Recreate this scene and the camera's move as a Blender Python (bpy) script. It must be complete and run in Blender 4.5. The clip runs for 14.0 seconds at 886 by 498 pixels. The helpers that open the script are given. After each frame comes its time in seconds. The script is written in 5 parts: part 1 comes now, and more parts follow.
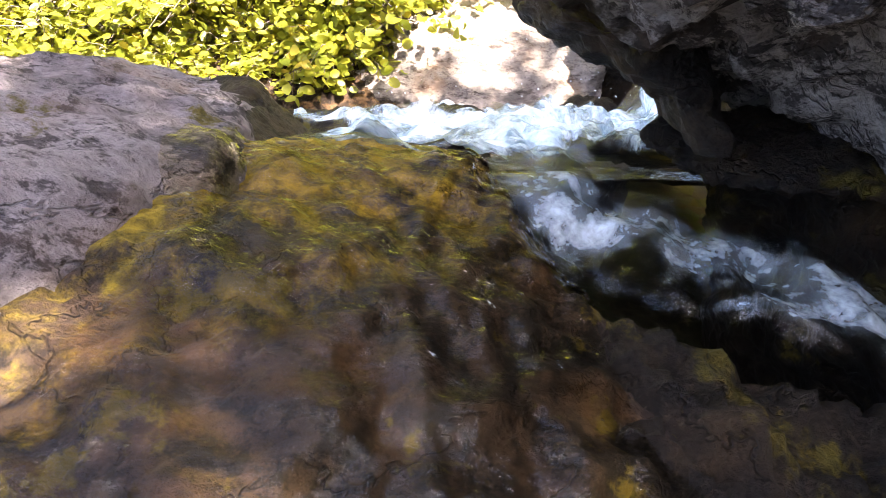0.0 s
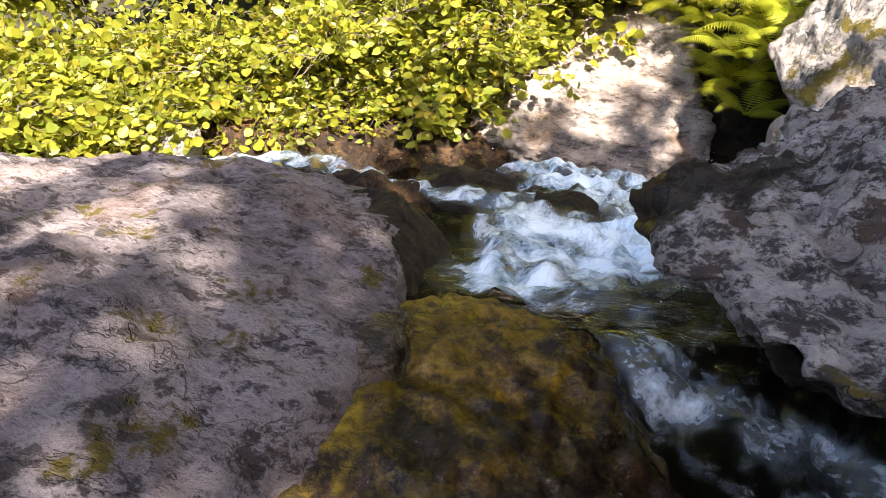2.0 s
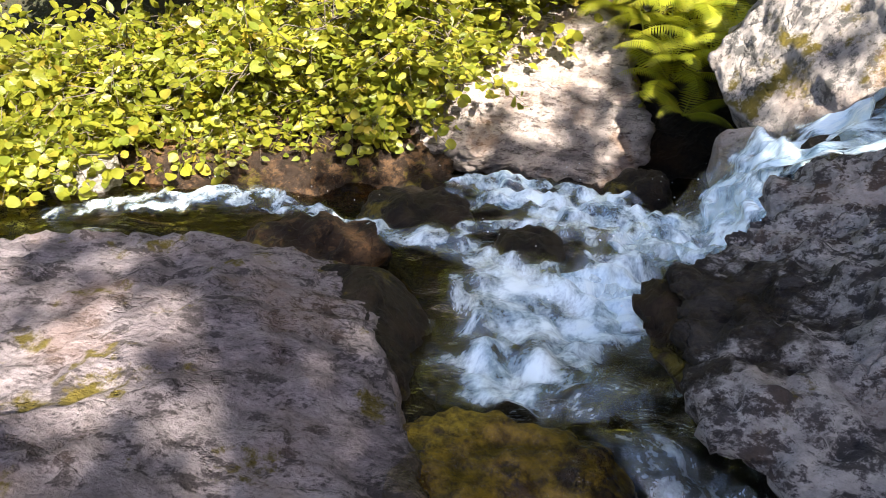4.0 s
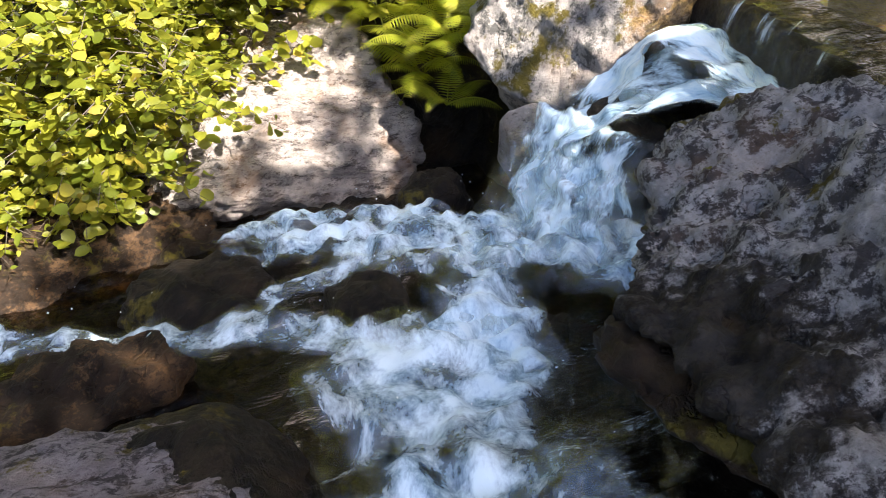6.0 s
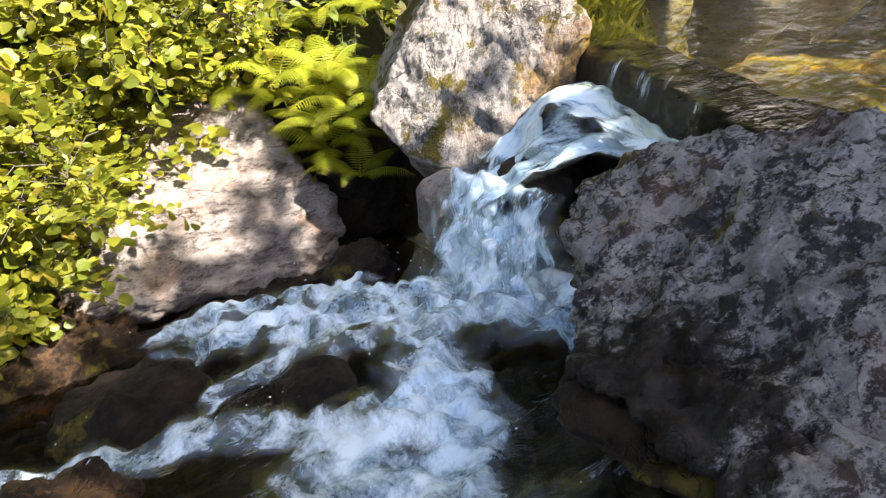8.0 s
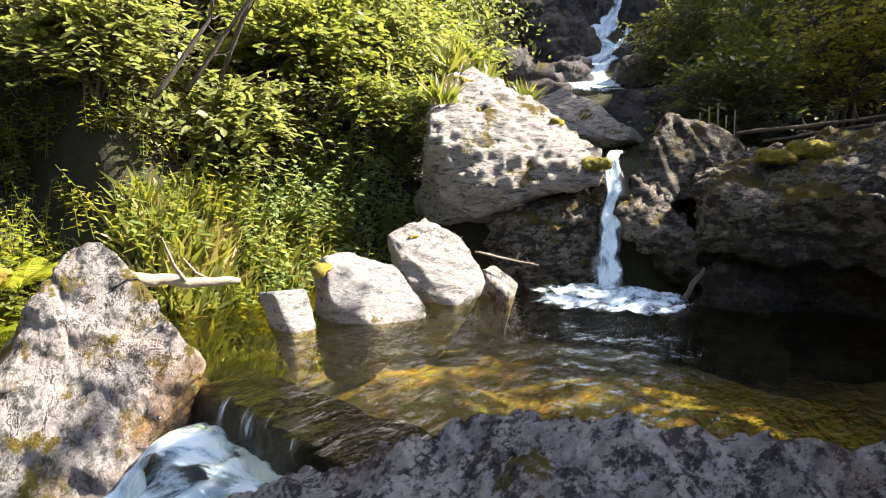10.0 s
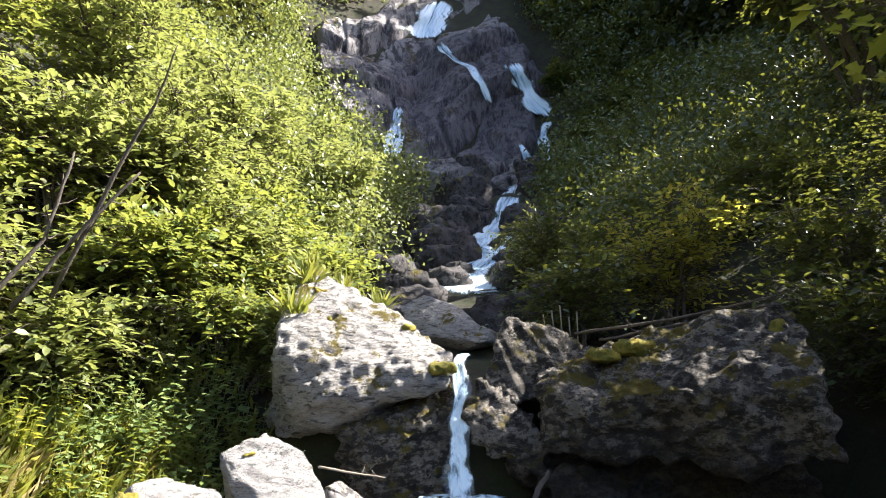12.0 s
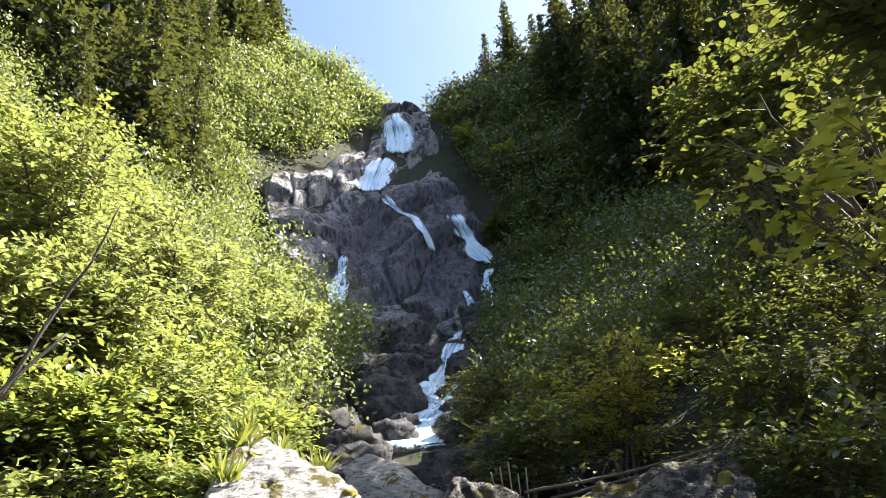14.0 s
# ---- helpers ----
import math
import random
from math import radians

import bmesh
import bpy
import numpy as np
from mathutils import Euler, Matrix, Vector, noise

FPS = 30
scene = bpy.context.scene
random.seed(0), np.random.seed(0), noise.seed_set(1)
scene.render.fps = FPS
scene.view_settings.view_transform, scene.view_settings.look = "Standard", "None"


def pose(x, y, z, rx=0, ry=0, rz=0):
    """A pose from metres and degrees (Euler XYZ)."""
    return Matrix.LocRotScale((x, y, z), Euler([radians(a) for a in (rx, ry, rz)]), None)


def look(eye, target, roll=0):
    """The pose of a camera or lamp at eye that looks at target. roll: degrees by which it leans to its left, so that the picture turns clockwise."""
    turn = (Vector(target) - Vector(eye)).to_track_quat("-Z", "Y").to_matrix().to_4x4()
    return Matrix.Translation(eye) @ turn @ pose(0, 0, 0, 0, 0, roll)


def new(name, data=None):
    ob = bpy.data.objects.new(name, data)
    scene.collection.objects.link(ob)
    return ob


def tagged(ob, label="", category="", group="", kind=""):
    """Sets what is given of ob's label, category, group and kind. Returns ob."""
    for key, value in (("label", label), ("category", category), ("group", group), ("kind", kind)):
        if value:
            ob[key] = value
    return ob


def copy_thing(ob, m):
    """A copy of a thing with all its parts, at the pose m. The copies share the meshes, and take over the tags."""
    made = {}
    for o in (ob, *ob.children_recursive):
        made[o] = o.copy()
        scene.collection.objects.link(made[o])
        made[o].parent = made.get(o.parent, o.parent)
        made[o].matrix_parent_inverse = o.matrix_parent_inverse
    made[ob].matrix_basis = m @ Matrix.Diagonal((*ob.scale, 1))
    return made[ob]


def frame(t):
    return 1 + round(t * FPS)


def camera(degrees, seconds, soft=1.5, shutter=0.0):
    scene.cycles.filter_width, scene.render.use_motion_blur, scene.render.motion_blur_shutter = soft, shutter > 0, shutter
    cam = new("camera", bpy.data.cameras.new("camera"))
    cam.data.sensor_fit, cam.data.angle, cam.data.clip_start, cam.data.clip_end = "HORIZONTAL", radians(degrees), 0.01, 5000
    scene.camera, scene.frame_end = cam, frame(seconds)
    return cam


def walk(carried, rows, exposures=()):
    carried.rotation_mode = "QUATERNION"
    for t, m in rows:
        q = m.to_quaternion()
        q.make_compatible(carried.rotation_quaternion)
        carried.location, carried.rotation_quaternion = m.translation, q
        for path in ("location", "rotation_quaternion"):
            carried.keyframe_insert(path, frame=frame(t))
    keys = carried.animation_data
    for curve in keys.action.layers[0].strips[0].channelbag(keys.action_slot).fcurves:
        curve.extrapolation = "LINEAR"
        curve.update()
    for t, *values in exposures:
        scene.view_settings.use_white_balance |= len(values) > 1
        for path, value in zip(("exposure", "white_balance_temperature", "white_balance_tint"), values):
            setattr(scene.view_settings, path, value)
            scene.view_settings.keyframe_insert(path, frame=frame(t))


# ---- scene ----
from mathutils.bvhtree import BVHTree

# ---- camera ----
cam = camera(70.8, 14.0, soft=0.8, shutter=0.15)
PATH = [
    (0, (0.084, 0.375, 0.091), (-0.067, 2.053, -0.988), 0.8),
    (0.5, (0.051, 0.384, 0.105), (-0.207, 2.068, -0.943), -2.0),
    (1, (0.014, 0.393, 0.153), (-0.305, 2.061, -0.904), -1.7),
    (1.5, (0.006, 0.386, 0.325), (-0.345, 2.041, -0.741), -0.1),
    (2, (0.01, 0.347, 0.525), (-0.415, 1.935, -0.615), -0.6),
    (2.5, (-0.029, 0.344, 0.694), (-0.416, 1.861, -0.551), -0.7),
    (3, (-0.085, 0.371, 0.782), (-0.363, 1.9, -0.477), 1.4),
    (3.2, (-0.113, 0.4, 0.784), (-0.386, 1.924, -0.483), 1.4),
    (5.3, (-0.318, 0.933, 0.653), (0.023, 2.472, -0.578), -0.5),
    (5.5, (-0.35, 0.974, 0.642), (0.091, 2.487, -0.589), 0.0),
    (6, (-0.404, 1.028, 0.636), (0.204, 2.468, -0.612), 1.2),
    (6.5, (-0.461, 1.054, 0.664), (0.295, 2.411, -0.597), -0.7),
    (7, (-0.475, 1.06, 0.683), (0.342, 2.432, -0.522), -0.9),
    (7.5, (-0.486, 1.05, 0.711), (0.325, 2.428, -0.49), -0.7),
    (8, (-0.462, 1.047, 0.725), (0.428, 2.448, -0.391), -1.2),
    (8.5, (-0.437, 1.046, 0.762), (0.749, 2.387, -0.129), -0.8),
    (9, (-0.407, 1.036, 0.778), (1.033, 2.236, 0.08), -0.1),
    (9.2, (-0.368, 1.047, 0.784), (1.172, 2.172, 0.18), 0.3),
    (11.3, (-0.019, 0.391, 0.838), (1.764, 1.269, 1.066), 0.0),
    (11.5, (-0.022, 0.383, 0.845), (1.773, 1.221, 1.12), -0.1),
    (12, (-0.025, 0.387, 0.861), (1.784, 1.123, 1.293), -0.8),
    (12.5, (-0.02, 0.364, 0.878), (1.784, 1.022, 1.436), -1.5),
    (13, (-0.023, 0.35, 0.897), (1.766, 0.942, 1.568), -2.0),
    (13.5, (-0.033, 0.345, 0.922), (1.727, 0.894, 1.696), -2.6),
    (14, (-0.047, 0.352, 0.922), (1.684, 0.86, 1.785), -3.6),
]
EXPOSURES = [(0, 3.75, 6800, 19), (0.5, 3.45, 6750, 18), (1.0, 3.2, 6700, 17), (1.6, 2.72, 6800, 17), (2.5, 2.4, 6700, 16), (7.5, 2.3, 6350, 13), (9, 2.15, 6800, 15), (11.3, 2.12, 6100, 14), (14, 2.3, 6000, 10)]
walk(cam, [(t, look(eye, target, roll)) for t, eye, target, roll in PATH], EXPOSURES)

# ---- light ----
# valley frame: u runs up the stream towards the waterfall, v to its left bank
UX, UY, OY = 0.951, 0.309, 0.36


def uv(x, y):
    return x * UX + (y - OY) * UY, -x * UY + (y - OY) * UX


def xy(u, v):
    return u * UX - v * UY, OY + u * UY + v * UX


SUN_U, SUN_V, SUN_EL = 0.30, -0.95, 47.0
sx, sy = SUN_U * UX - SUN_V * UY, SUN_U * UY + SUN_V * UX
sun_az = math.atan2(sx, sy)
world = bpy.data.worlds.new("sky")
scene.world = world
world.use_nodes = True
wn = world.node_tree.nodes
sky = wn.new("ShaderNodeTexSky")
sky.sky_type, sky.sun_disc = "NISHITA", False
sky.sun_elevation, sky.sun_rotation = radians(SUN_EL), sun_az
sky.altitude, sky.dust_density = 1400, 7.0
sky.ozone_density = 0.6
wn["Background"].inputs["Strength"].default_value = 0.078
world.node_tree.links.new(sky.outputs[0], wn["Background"].inputs["Color"])
sun = new("sun", bpy.data.lights.new("sun", "SUN"))
sun.data.energy, sun.data.angle, sun.data.color = 5.0, radians(0.53), (1.0, 0.93, 0.8)
horiz = math.cos(radians(SUN_EL)) / math.hypot(sx, sy)
sun_dir = Vector((sx * horiz, sy * horiz, math.sin(radians(SUN_EL))))
sun.matrix_world = look(sun_dir * 100, (0, 0, 0))


# ---- materials ----
class Nodes:
    """A node material under construction, with short calls."""

    def __init__(self, name, rough=0.7):
        self.mat = bpy.data.materials.new(name)
        self.mat.use_nodes = True
        self.t = self.mat.node_tree
        self.bsdf = self.t.nodes["Principled BSDF"]
        self.bsdf.inputs["Roughness"].default_value = rough
        self.co = self.t.nodes.new("ShaderNodeTexCoord").outputs["Object"]

    def node(self, kind, **inputs):
        n = self.t.nodes.new(kind)
        for k, v in inputs.items():
            self.put(n.inputs[k.replace("_", " ")], v)
        return n

    def put(self, socket, v):
        if isinstance(v, bpy.types.NodeSocket):
            self.t.links.new(v, socket)
        elif isinstance(v, tuple) and len(v) == 3 and socket.type == "RGBA":
            socket.default_value = (*v, 1)
        else:
            socket.default_value = v

    def scaled(self, sx, sy, sz, turn=0.0):
        m = self.node("ShaderNodeMapping", Vector=self.co)
        m.inputs["Scale"].default_value = (sx, sy, sz)
        m.inputs["Rotation"].default_value = (0, turn, turn)
        return m.outputs[0]

    def noise(self, scale, detail=4.0, rough=0.55, co=None, warp=0.0):
        return self.node("ShaderNodeTexNoise", Vector=co or self.co, Scale=scale, Detail=detail, Roughness=rough, Distortion=warp).outputs[0]

    def ramp(self, v, a, b):
        """A smooth step of v from a to b."""
        n = self.node("ShaderNodeMapRange", Value=v)
        n.interpolation_type = "SMOOTHSTEP"
        n.inputs["From Min"].default_value, n.inputs["From Max"].default_value = a, b
        return n.outputs[0]

    def math(self, op, a, b=0.0):
        n = self.t.nodes.new("ShaderNodeMath")
        n.operation = op
        self.put(n.inputs[0], a)
        self.put(n.inputs[1], b)
        return n.outputs[0]

    def mix(self, f, a, b):
        n = self.t.nodes.new("ShaderNodeMix")
        n.data_type = "RGBA"
        self.put(n.inputs["Factor"], f)
        self.put(n.inputs["A"], a)
        self.put(n.inputs["B"], b)
        return n.outputs["Result"]

    def bump(self, h, strength, dist, base=None):
        n = self.node("ShaderNodeBump", Height=h, Strength=strength, Distance=dist)
        if base:
            self.put(n.inputs["Normal"], base)
        return n.outputs[0]

    def place(self):
        return self.t.nodes.new("ShaderNodeNewGeometry").outputs["Position"]

    def up(self):
        g = self.t.nodes.new("ShaderNodeNewGeometry")
        s = self.t.nodes.new("ShaderNodeSeparateXYZ")
        self.t.links.new(g.outputs["Normal"], s.inputs[0])
        return s.outputs[2]

    def done(self, color=None, rough=None, normal=None, **more):
        for k, v in (("Base Color", color), ("Roughness", rough), ("Normal", normal), *((k.replace("_", " "), v) for k, v in more.items())):
            if v is not None:
                self.put(self.bsdf.inputs[k], v)
        return self.mat


def rock_material(name, pale, mid, dark, dark_share, moss=0.0, rust=0.0, wet=0.0, grain=(1, 1, 1), turn=0.0, scale=1.0, stain=None, golden_moss=None):
    """Weathered stone: mottled base, lichen blotches, moss on the upper side, a rust tint and a wet gloss."""
    n = Nodes(name)
    g = n.scaled(*grain, turn)
    big = n.noise(2.2 * scale, 5, 0.6, g, 0.4)
    fine = n.noise(16 * scale, 8, 0.7, g)
    grit = n.noise(110 * scale, 4, 0.7)
    c = n.mix(n.ramp(big, 0.35, 0.65), mid, pale)
    c = n.mix(n.math("MULTIPLY", n.ramp(fine, 0.42, 0.62), 0.6), c, n.mix(0.5, pale, tuple(1.25 * k for k in pale)))
    blot = n.noise(11.0 * scale, 10, 0.78, n.scaled(grain[0], grain[1], grain[2] * 1.2, turn))
    c = n.mix(n.math("MULTIPLY", n.ramp(blot, 0.63 - dark_share, 0.70 - dark_share), 0.92), c, dark)
    patch = n.noise(31.0 * scale, 7, 0.78, g)
    c = n.mix(n.math("MULTIPLY", n.ramp(patch, 0.56, 0.63), 0.85), c, n.mix(0.4, dark, mid))
    c = n.mix(n.math("MULTIPLY", n.ramp(patch, 0.4, 0.34), 0.5), c, n.mix(0.5, pale, tuple(1.6 * k for k in pale)))
    line = n.math("ABSOLUTE", n.math("SUBTRACT", n.noise(1.9 * scale, 6, 0.6, g, 0.25), 0.5))
    open_crack = n.ramp(line, 0.007, 0.0)
    c = n.mix(n.math("MULTIPLY", open_crack, 0.4), c, (0.02, 0.016, 0.014))
    spots = n.node("ShaderNodeTexVoronoi", Vector=n.co, Scale=34.0 * scale).outputs["Distance"]
    c = n.mix(n.math("MULTIPLY", n.math("SUBTRACT", 1.0, n.ramp(spots, 0.12, 0.3)), n.math("MULTIPLY", n.ramp(big, 0.4, 0.6), 0.5)), c, dark)
    c = n.mix(n.math("MULTIPLY", n.ramp(grit, 0.35, 0.7), 0.35), c, n.mix(0.6, c, (0.02, 0.02, 0.02)))
    if rust:
        c = n.mix(n.math("MULTIPLY", n.ramp(n.noise(3.1 * scale, 5, 0.6), 0.5, 0.68), rust), c, (0.26, 0.13, 0.05))
    if moss:
        m = n.math("MULTIPLY", n.ramp(n.noise(4.2 * scale, 7, 0.7), 0.62 - 0.3 * moss, 0.68 - 0.3 * moss), n.ramp(n.up(), -0.1, 0.5))
        c = n.mix(m, c, n.mix(n.noise(60 * scale, 3), (0.05, 0.043, 0.008), (0.165, 0.125, 0.02)))
    # tinted zone round a point, for wet and rust stains and for painted shade
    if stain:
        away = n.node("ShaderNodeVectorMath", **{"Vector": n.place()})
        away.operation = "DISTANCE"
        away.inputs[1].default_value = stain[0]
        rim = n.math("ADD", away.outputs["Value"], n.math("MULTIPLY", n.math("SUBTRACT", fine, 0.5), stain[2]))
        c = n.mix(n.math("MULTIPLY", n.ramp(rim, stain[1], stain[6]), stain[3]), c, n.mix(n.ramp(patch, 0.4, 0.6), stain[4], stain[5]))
    # golden moss, thinning out towards the stone's near and right side
    if golden_moss:
        sep = n.t.nodes.new("ShaderNodeSeparateXYZ")
        n.t.links.new(n.place(), sep.inputs[0])
        belt = n.math("ADD", n.math("ADD", sep.outputs[1], n.math("MULTIPLY", sep.outputs[0], -1.0)), n.math("MULTIPLY", n.math("SUBTRACT", fine, 0.5), 0.9))
        grown = n.math("MULTIPLY", n.ramp(belt, golden_moss[0], golden_moss[1]), n.ramp(n.noise(7.0, 6, 0.7), 0.42, 0.56))
        c = n.mix(grown, c, n.mix(n.ramp(n.noise(38, 5, 0.7), 0.3, 0.7), (0.1, 0.068, 0.012), (0.42, 0.295, 0.03)))
    h = n.math("ADD", n.math("MULTIPLY", fine, 0.6), n.math("MULTIPLY", grit, 0.22))
    h = n.math("SUBTRACT", n.math("ADD", h, n.math("MULTIPLY", patch, -0.25)), n.math("MULTIPLY", open_crack, 0.25))
    rough = n.math("ADD", n.math("MULTIPLY", fine, 0.3), 0.62 - 0.5 * wet)
    return n.done(c, rough, n.bump(h, 1.0, 0.05 / scale), Specular_IOR_Level=0.22 + 0.1 * wet)


M_L = rock_material("grey_lilac_stone", (0.36, 0.315, 0.325), (0.17, 0.143, 0.155), (0.05, 0.041, 0.043), 0.125, moss=0.18, rust=0.25, wet=0.25, grain=(0.9, 1.6, 1.9), turn=0.3)
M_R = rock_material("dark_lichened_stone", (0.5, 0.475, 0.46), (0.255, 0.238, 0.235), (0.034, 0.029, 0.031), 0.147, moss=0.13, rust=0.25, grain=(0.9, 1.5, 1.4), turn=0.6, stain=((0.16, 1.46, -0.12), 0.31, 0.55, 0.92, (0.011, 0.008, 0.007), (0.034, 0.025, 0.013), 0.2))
M_W = rock_material("pale_pinkish_stone", (0.40, 0.35, 0.32), (0.29, 0.245, 0.23), (0.12, 0.095, 0.085), 0.10, rust=0.5, wet=0.18, grain=(0.7, 1.3, 2.2), turn=-0.3)
M_S = rock_material("lichened_grey_stone", (0.4, 0.365, 0.335), (0.28, 0.25, 0.235), (0.07, 0.07, 0.066), 0.125, moss=0.3, rust=0.2, grain=(1.2, 1.2, 0.8), stain=((1.44, 2.9, -0.2), 0.34, 0.4, 0.8, (0.1, 0.055, 0.024), (0.27, 0.16, 0.075), 0.16))
M_B = rock_material("pale_river_stone", (0.4, 0.375, 0.35), (0.28, 0.26, 0.245), (0.1, 0.11, 0.10), 0.09, moss=0.08, grain=(1, 1, 2.4), turn=0.6)
M_G = rock_material("bleached_mossy_stone", (0.44, 0.41, 0.37), (0.31, 0.285, 0.265), (0.09, 0.085, 0.08), 0.11, moss=0.24, grain=(1, 1, 3.0), turn=0.5, scale=0.8)
# dark zone low on this stone paints the shade under the overhang
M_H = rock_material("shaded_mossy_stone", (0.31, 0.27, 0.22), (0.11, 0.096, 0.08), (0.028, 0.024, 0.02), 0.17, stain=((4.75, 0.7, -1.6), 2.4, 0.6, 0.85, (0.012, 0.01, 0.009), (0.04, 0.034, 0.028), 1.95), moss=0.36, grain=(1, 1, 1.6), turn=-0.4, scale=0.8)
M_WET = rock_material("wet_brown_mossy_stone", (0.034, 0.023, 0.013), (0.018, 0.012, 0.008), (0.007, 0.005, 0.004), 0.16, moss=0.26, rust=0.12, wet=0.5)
M_SILL = rock_material("golden_mossy_wet_stone", (0.07, 0.046, 0.036), (0.034, 0.024, 0.02), (0.012, 0.01, 0.01), 0.17, moss=0.22, rust=0.3, wet=0.2, scale=1.5, golden_moss=(0.9, 1.25))
M_RUST = rock_material("rust_brown_wet_stone", (0.15, 0.085, 0.04), (0.06, 0.034, 0.018), (0.018, 0.011, 0.007), 0.2, moss=0.2, rust=0.5, wet=0.3)
# shade over the upper stream is put into this stone's dark colour
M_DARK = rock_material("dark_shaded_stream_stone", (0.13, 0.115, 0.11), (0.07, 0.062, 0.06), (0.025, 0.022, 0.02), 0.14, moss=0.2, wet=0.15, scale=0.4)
# dark zone round the falls: wet rock, with the wall's violet shade painted in
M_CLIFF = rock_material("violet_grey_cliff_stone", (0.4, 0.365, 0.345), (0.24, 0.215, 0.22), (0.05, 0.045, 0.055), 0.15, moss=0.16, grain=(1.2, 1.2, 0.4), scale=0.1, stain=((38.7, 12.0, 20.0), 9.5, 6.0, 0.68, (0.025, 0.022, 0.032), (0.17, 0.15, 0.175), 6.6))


def ground_material():
    n = Nodes("leaf_litter_soil", 0.95)
    a, b = n.noise(1.3, 6, 0.65), n.noise(28, 6, 0.7)
    c = n.mix(n.ramp(a, 0.4, 0.62), (0.026, 0.02, 0.012), (0.032, 0.04, 0.012))
    c = n.mix(n.math("MULTIPLY", n.ramp(b, 0.45, 0.65), 0.7), c, (0.055, 0.042, 0.02))
    # gravel on the beds of the pool and the stream
    sep = n.t.nodes.new("ShaderNodeSeparateXYZ")
    n.t.links.new(n.co, sep.inputs[0])
    stones = n.node("ShaderNodeTexVoronoi", Vector=n.co, Scale=14.0)
    gravel = n.mix(n.ramp(n.noise(3.0, 5, 0.6), 0.35, 0.65), (0.14, 0.1, 0.03), (0.4, 0.3, 0.1))
    gravel = n.mix(0.16, gravel, stones.outputs["Color"])
    gravel = n.mix(0.45, gravel, (0.3, 0.25, 0.08))
    c = n.mix(n.math("MULTIPLY", n.ramp(sep.outputs[2], 0.06, 0.0), n.math("MULTIPLY", n.ramp(n.up(), 0.7, 0.9), n.ramp(sep.outputs[0], 0.95, 1.15))), c, gravel)
    return n.done(c, None, n.bump(b, 0.9, 0.05))


M_GROUND = ground_material()


def leaf_material(name, a, b, c, glow=0.45, rough=0.42, clump=3.2, through_light=(0.55, 0.55, 0.07)):
    """Thin leaves: a colour for each leaf, a waxy gloss and light that shines through."""
    n = Nodes(name, rough)
    g = n.t.nodes.new("ShaderNodeNewGeometry")
    r = g.outputs["Random Per Island"]
    col = n.mix(n.ramp(r, 0.0, 0.65), a, b)
    col = n.mix(n.ramp(r, 0.82, 1.0), col, c)
    col = n.mix(n.math("MULTIPLY", n.noise(60, 3), 0.25), col, (0.02, 0.03, 0.005))
    # patches of deeper green leaves; in the scrub they paint shaded gaps between bushes
    col = n.mix(n.math("MULTIPLY", n.ramp(n.noise(clump, 4, 0.6, n.place()), 0.46, 0.6), 0.42), col, tuple(0.45 * k for k in a))
    n.done(col, None, n.bump(n.noise(90, 2), 0.3, 0.01), Specular_IOR_Level=0.6)
    tr = n.node("ShaderNodeBsdfTranslucent", Color=n.mix(0.5, col, through_light))
    mx = n.node("ShaderNodeMixShader", Fac=glow)
    n.t.links.new(n.bsdf.outputs[0], mx.inputs[1])
    n.t.links.new(tr.outputs[0], mx.inputs[2])
    n.t.links.new(mx.outputs[0], n.t.nodes["Material Output"].inputs["Surface"])
    return n.mat


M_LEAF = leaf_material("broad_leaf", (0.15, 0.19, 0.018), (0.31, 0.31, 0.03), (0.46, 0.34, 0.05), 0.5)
M_ALDER = leaf_material("alder_leaf", (0.14, 0.18, 0.05), (0.27, 0.3, 0.095), (0.46, 0.45, 0.23), 0.4, clump=1.6, through_light=(0.52, 0.55, 0.12))
# darker leaf: the shady bank's shade is put into this colour
M_LEAF_SHADE = leaf_material("shade_toned_leaf", (0.04, 0.07, 0.02), (0.085, 0.125, 0.032), (0.17, 0.18, 0.04), 0.24)
# brighter leaf: sunlight on a single shrub is put into its colour
M_LEAF_SUNLIT = leaf_material("sunlit_shrub_leaf", (0.28, 0.28, 0.035), (0.5, 0.44, 0.07), (0.6, 0.42, 0.09), 0.5)
# slope shade is painted into this scrub's leaf colour
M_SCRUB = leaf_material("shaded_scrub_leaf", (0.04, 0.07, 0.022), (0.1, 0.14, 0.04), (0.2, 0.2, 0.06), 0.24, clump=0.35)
M_FERN = leaf_material("fern_frond", (0.26, 0.32, 0.02), (0.42, 0.44, 0.03), (0.5, 0.44, 0.05), 0.5)
M_GRASS = leaf_material("grass_blade", (0.13, 0.18, 0.03), (0.23, 0.25, 0.05), (0.38, 0.3, 0.12), 0.4)
M_STRAW = leaf_material("straw_blade", (0.3, 0.23, 0.08), (0.48, 0.38, 0.17), (0.24, 0.26, 0.06), 0.35)
M_HERB = leaf_material("herb_leaf", (0.12, 0.19, 0.055), (0.22, 0.28, 0.08), (0.36, 0.34, 0.09), 0.42)
# blue-green herb leaf, brightened so that its colour carries the side sunlight
M_ANGELICA = leaf_material("sunlit_umbel_leaf", (0.17, 0.26, 0.1), (0.27, 0.36, 0.14), (0.42, 0.44, 0.18), 0.42, through_light=(0.5, 0.58, 0.16))
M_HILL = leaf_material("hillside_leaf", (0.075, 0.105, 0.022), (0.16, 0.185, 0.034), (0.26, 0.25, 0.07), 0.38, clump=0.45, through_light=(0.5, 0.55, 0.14))
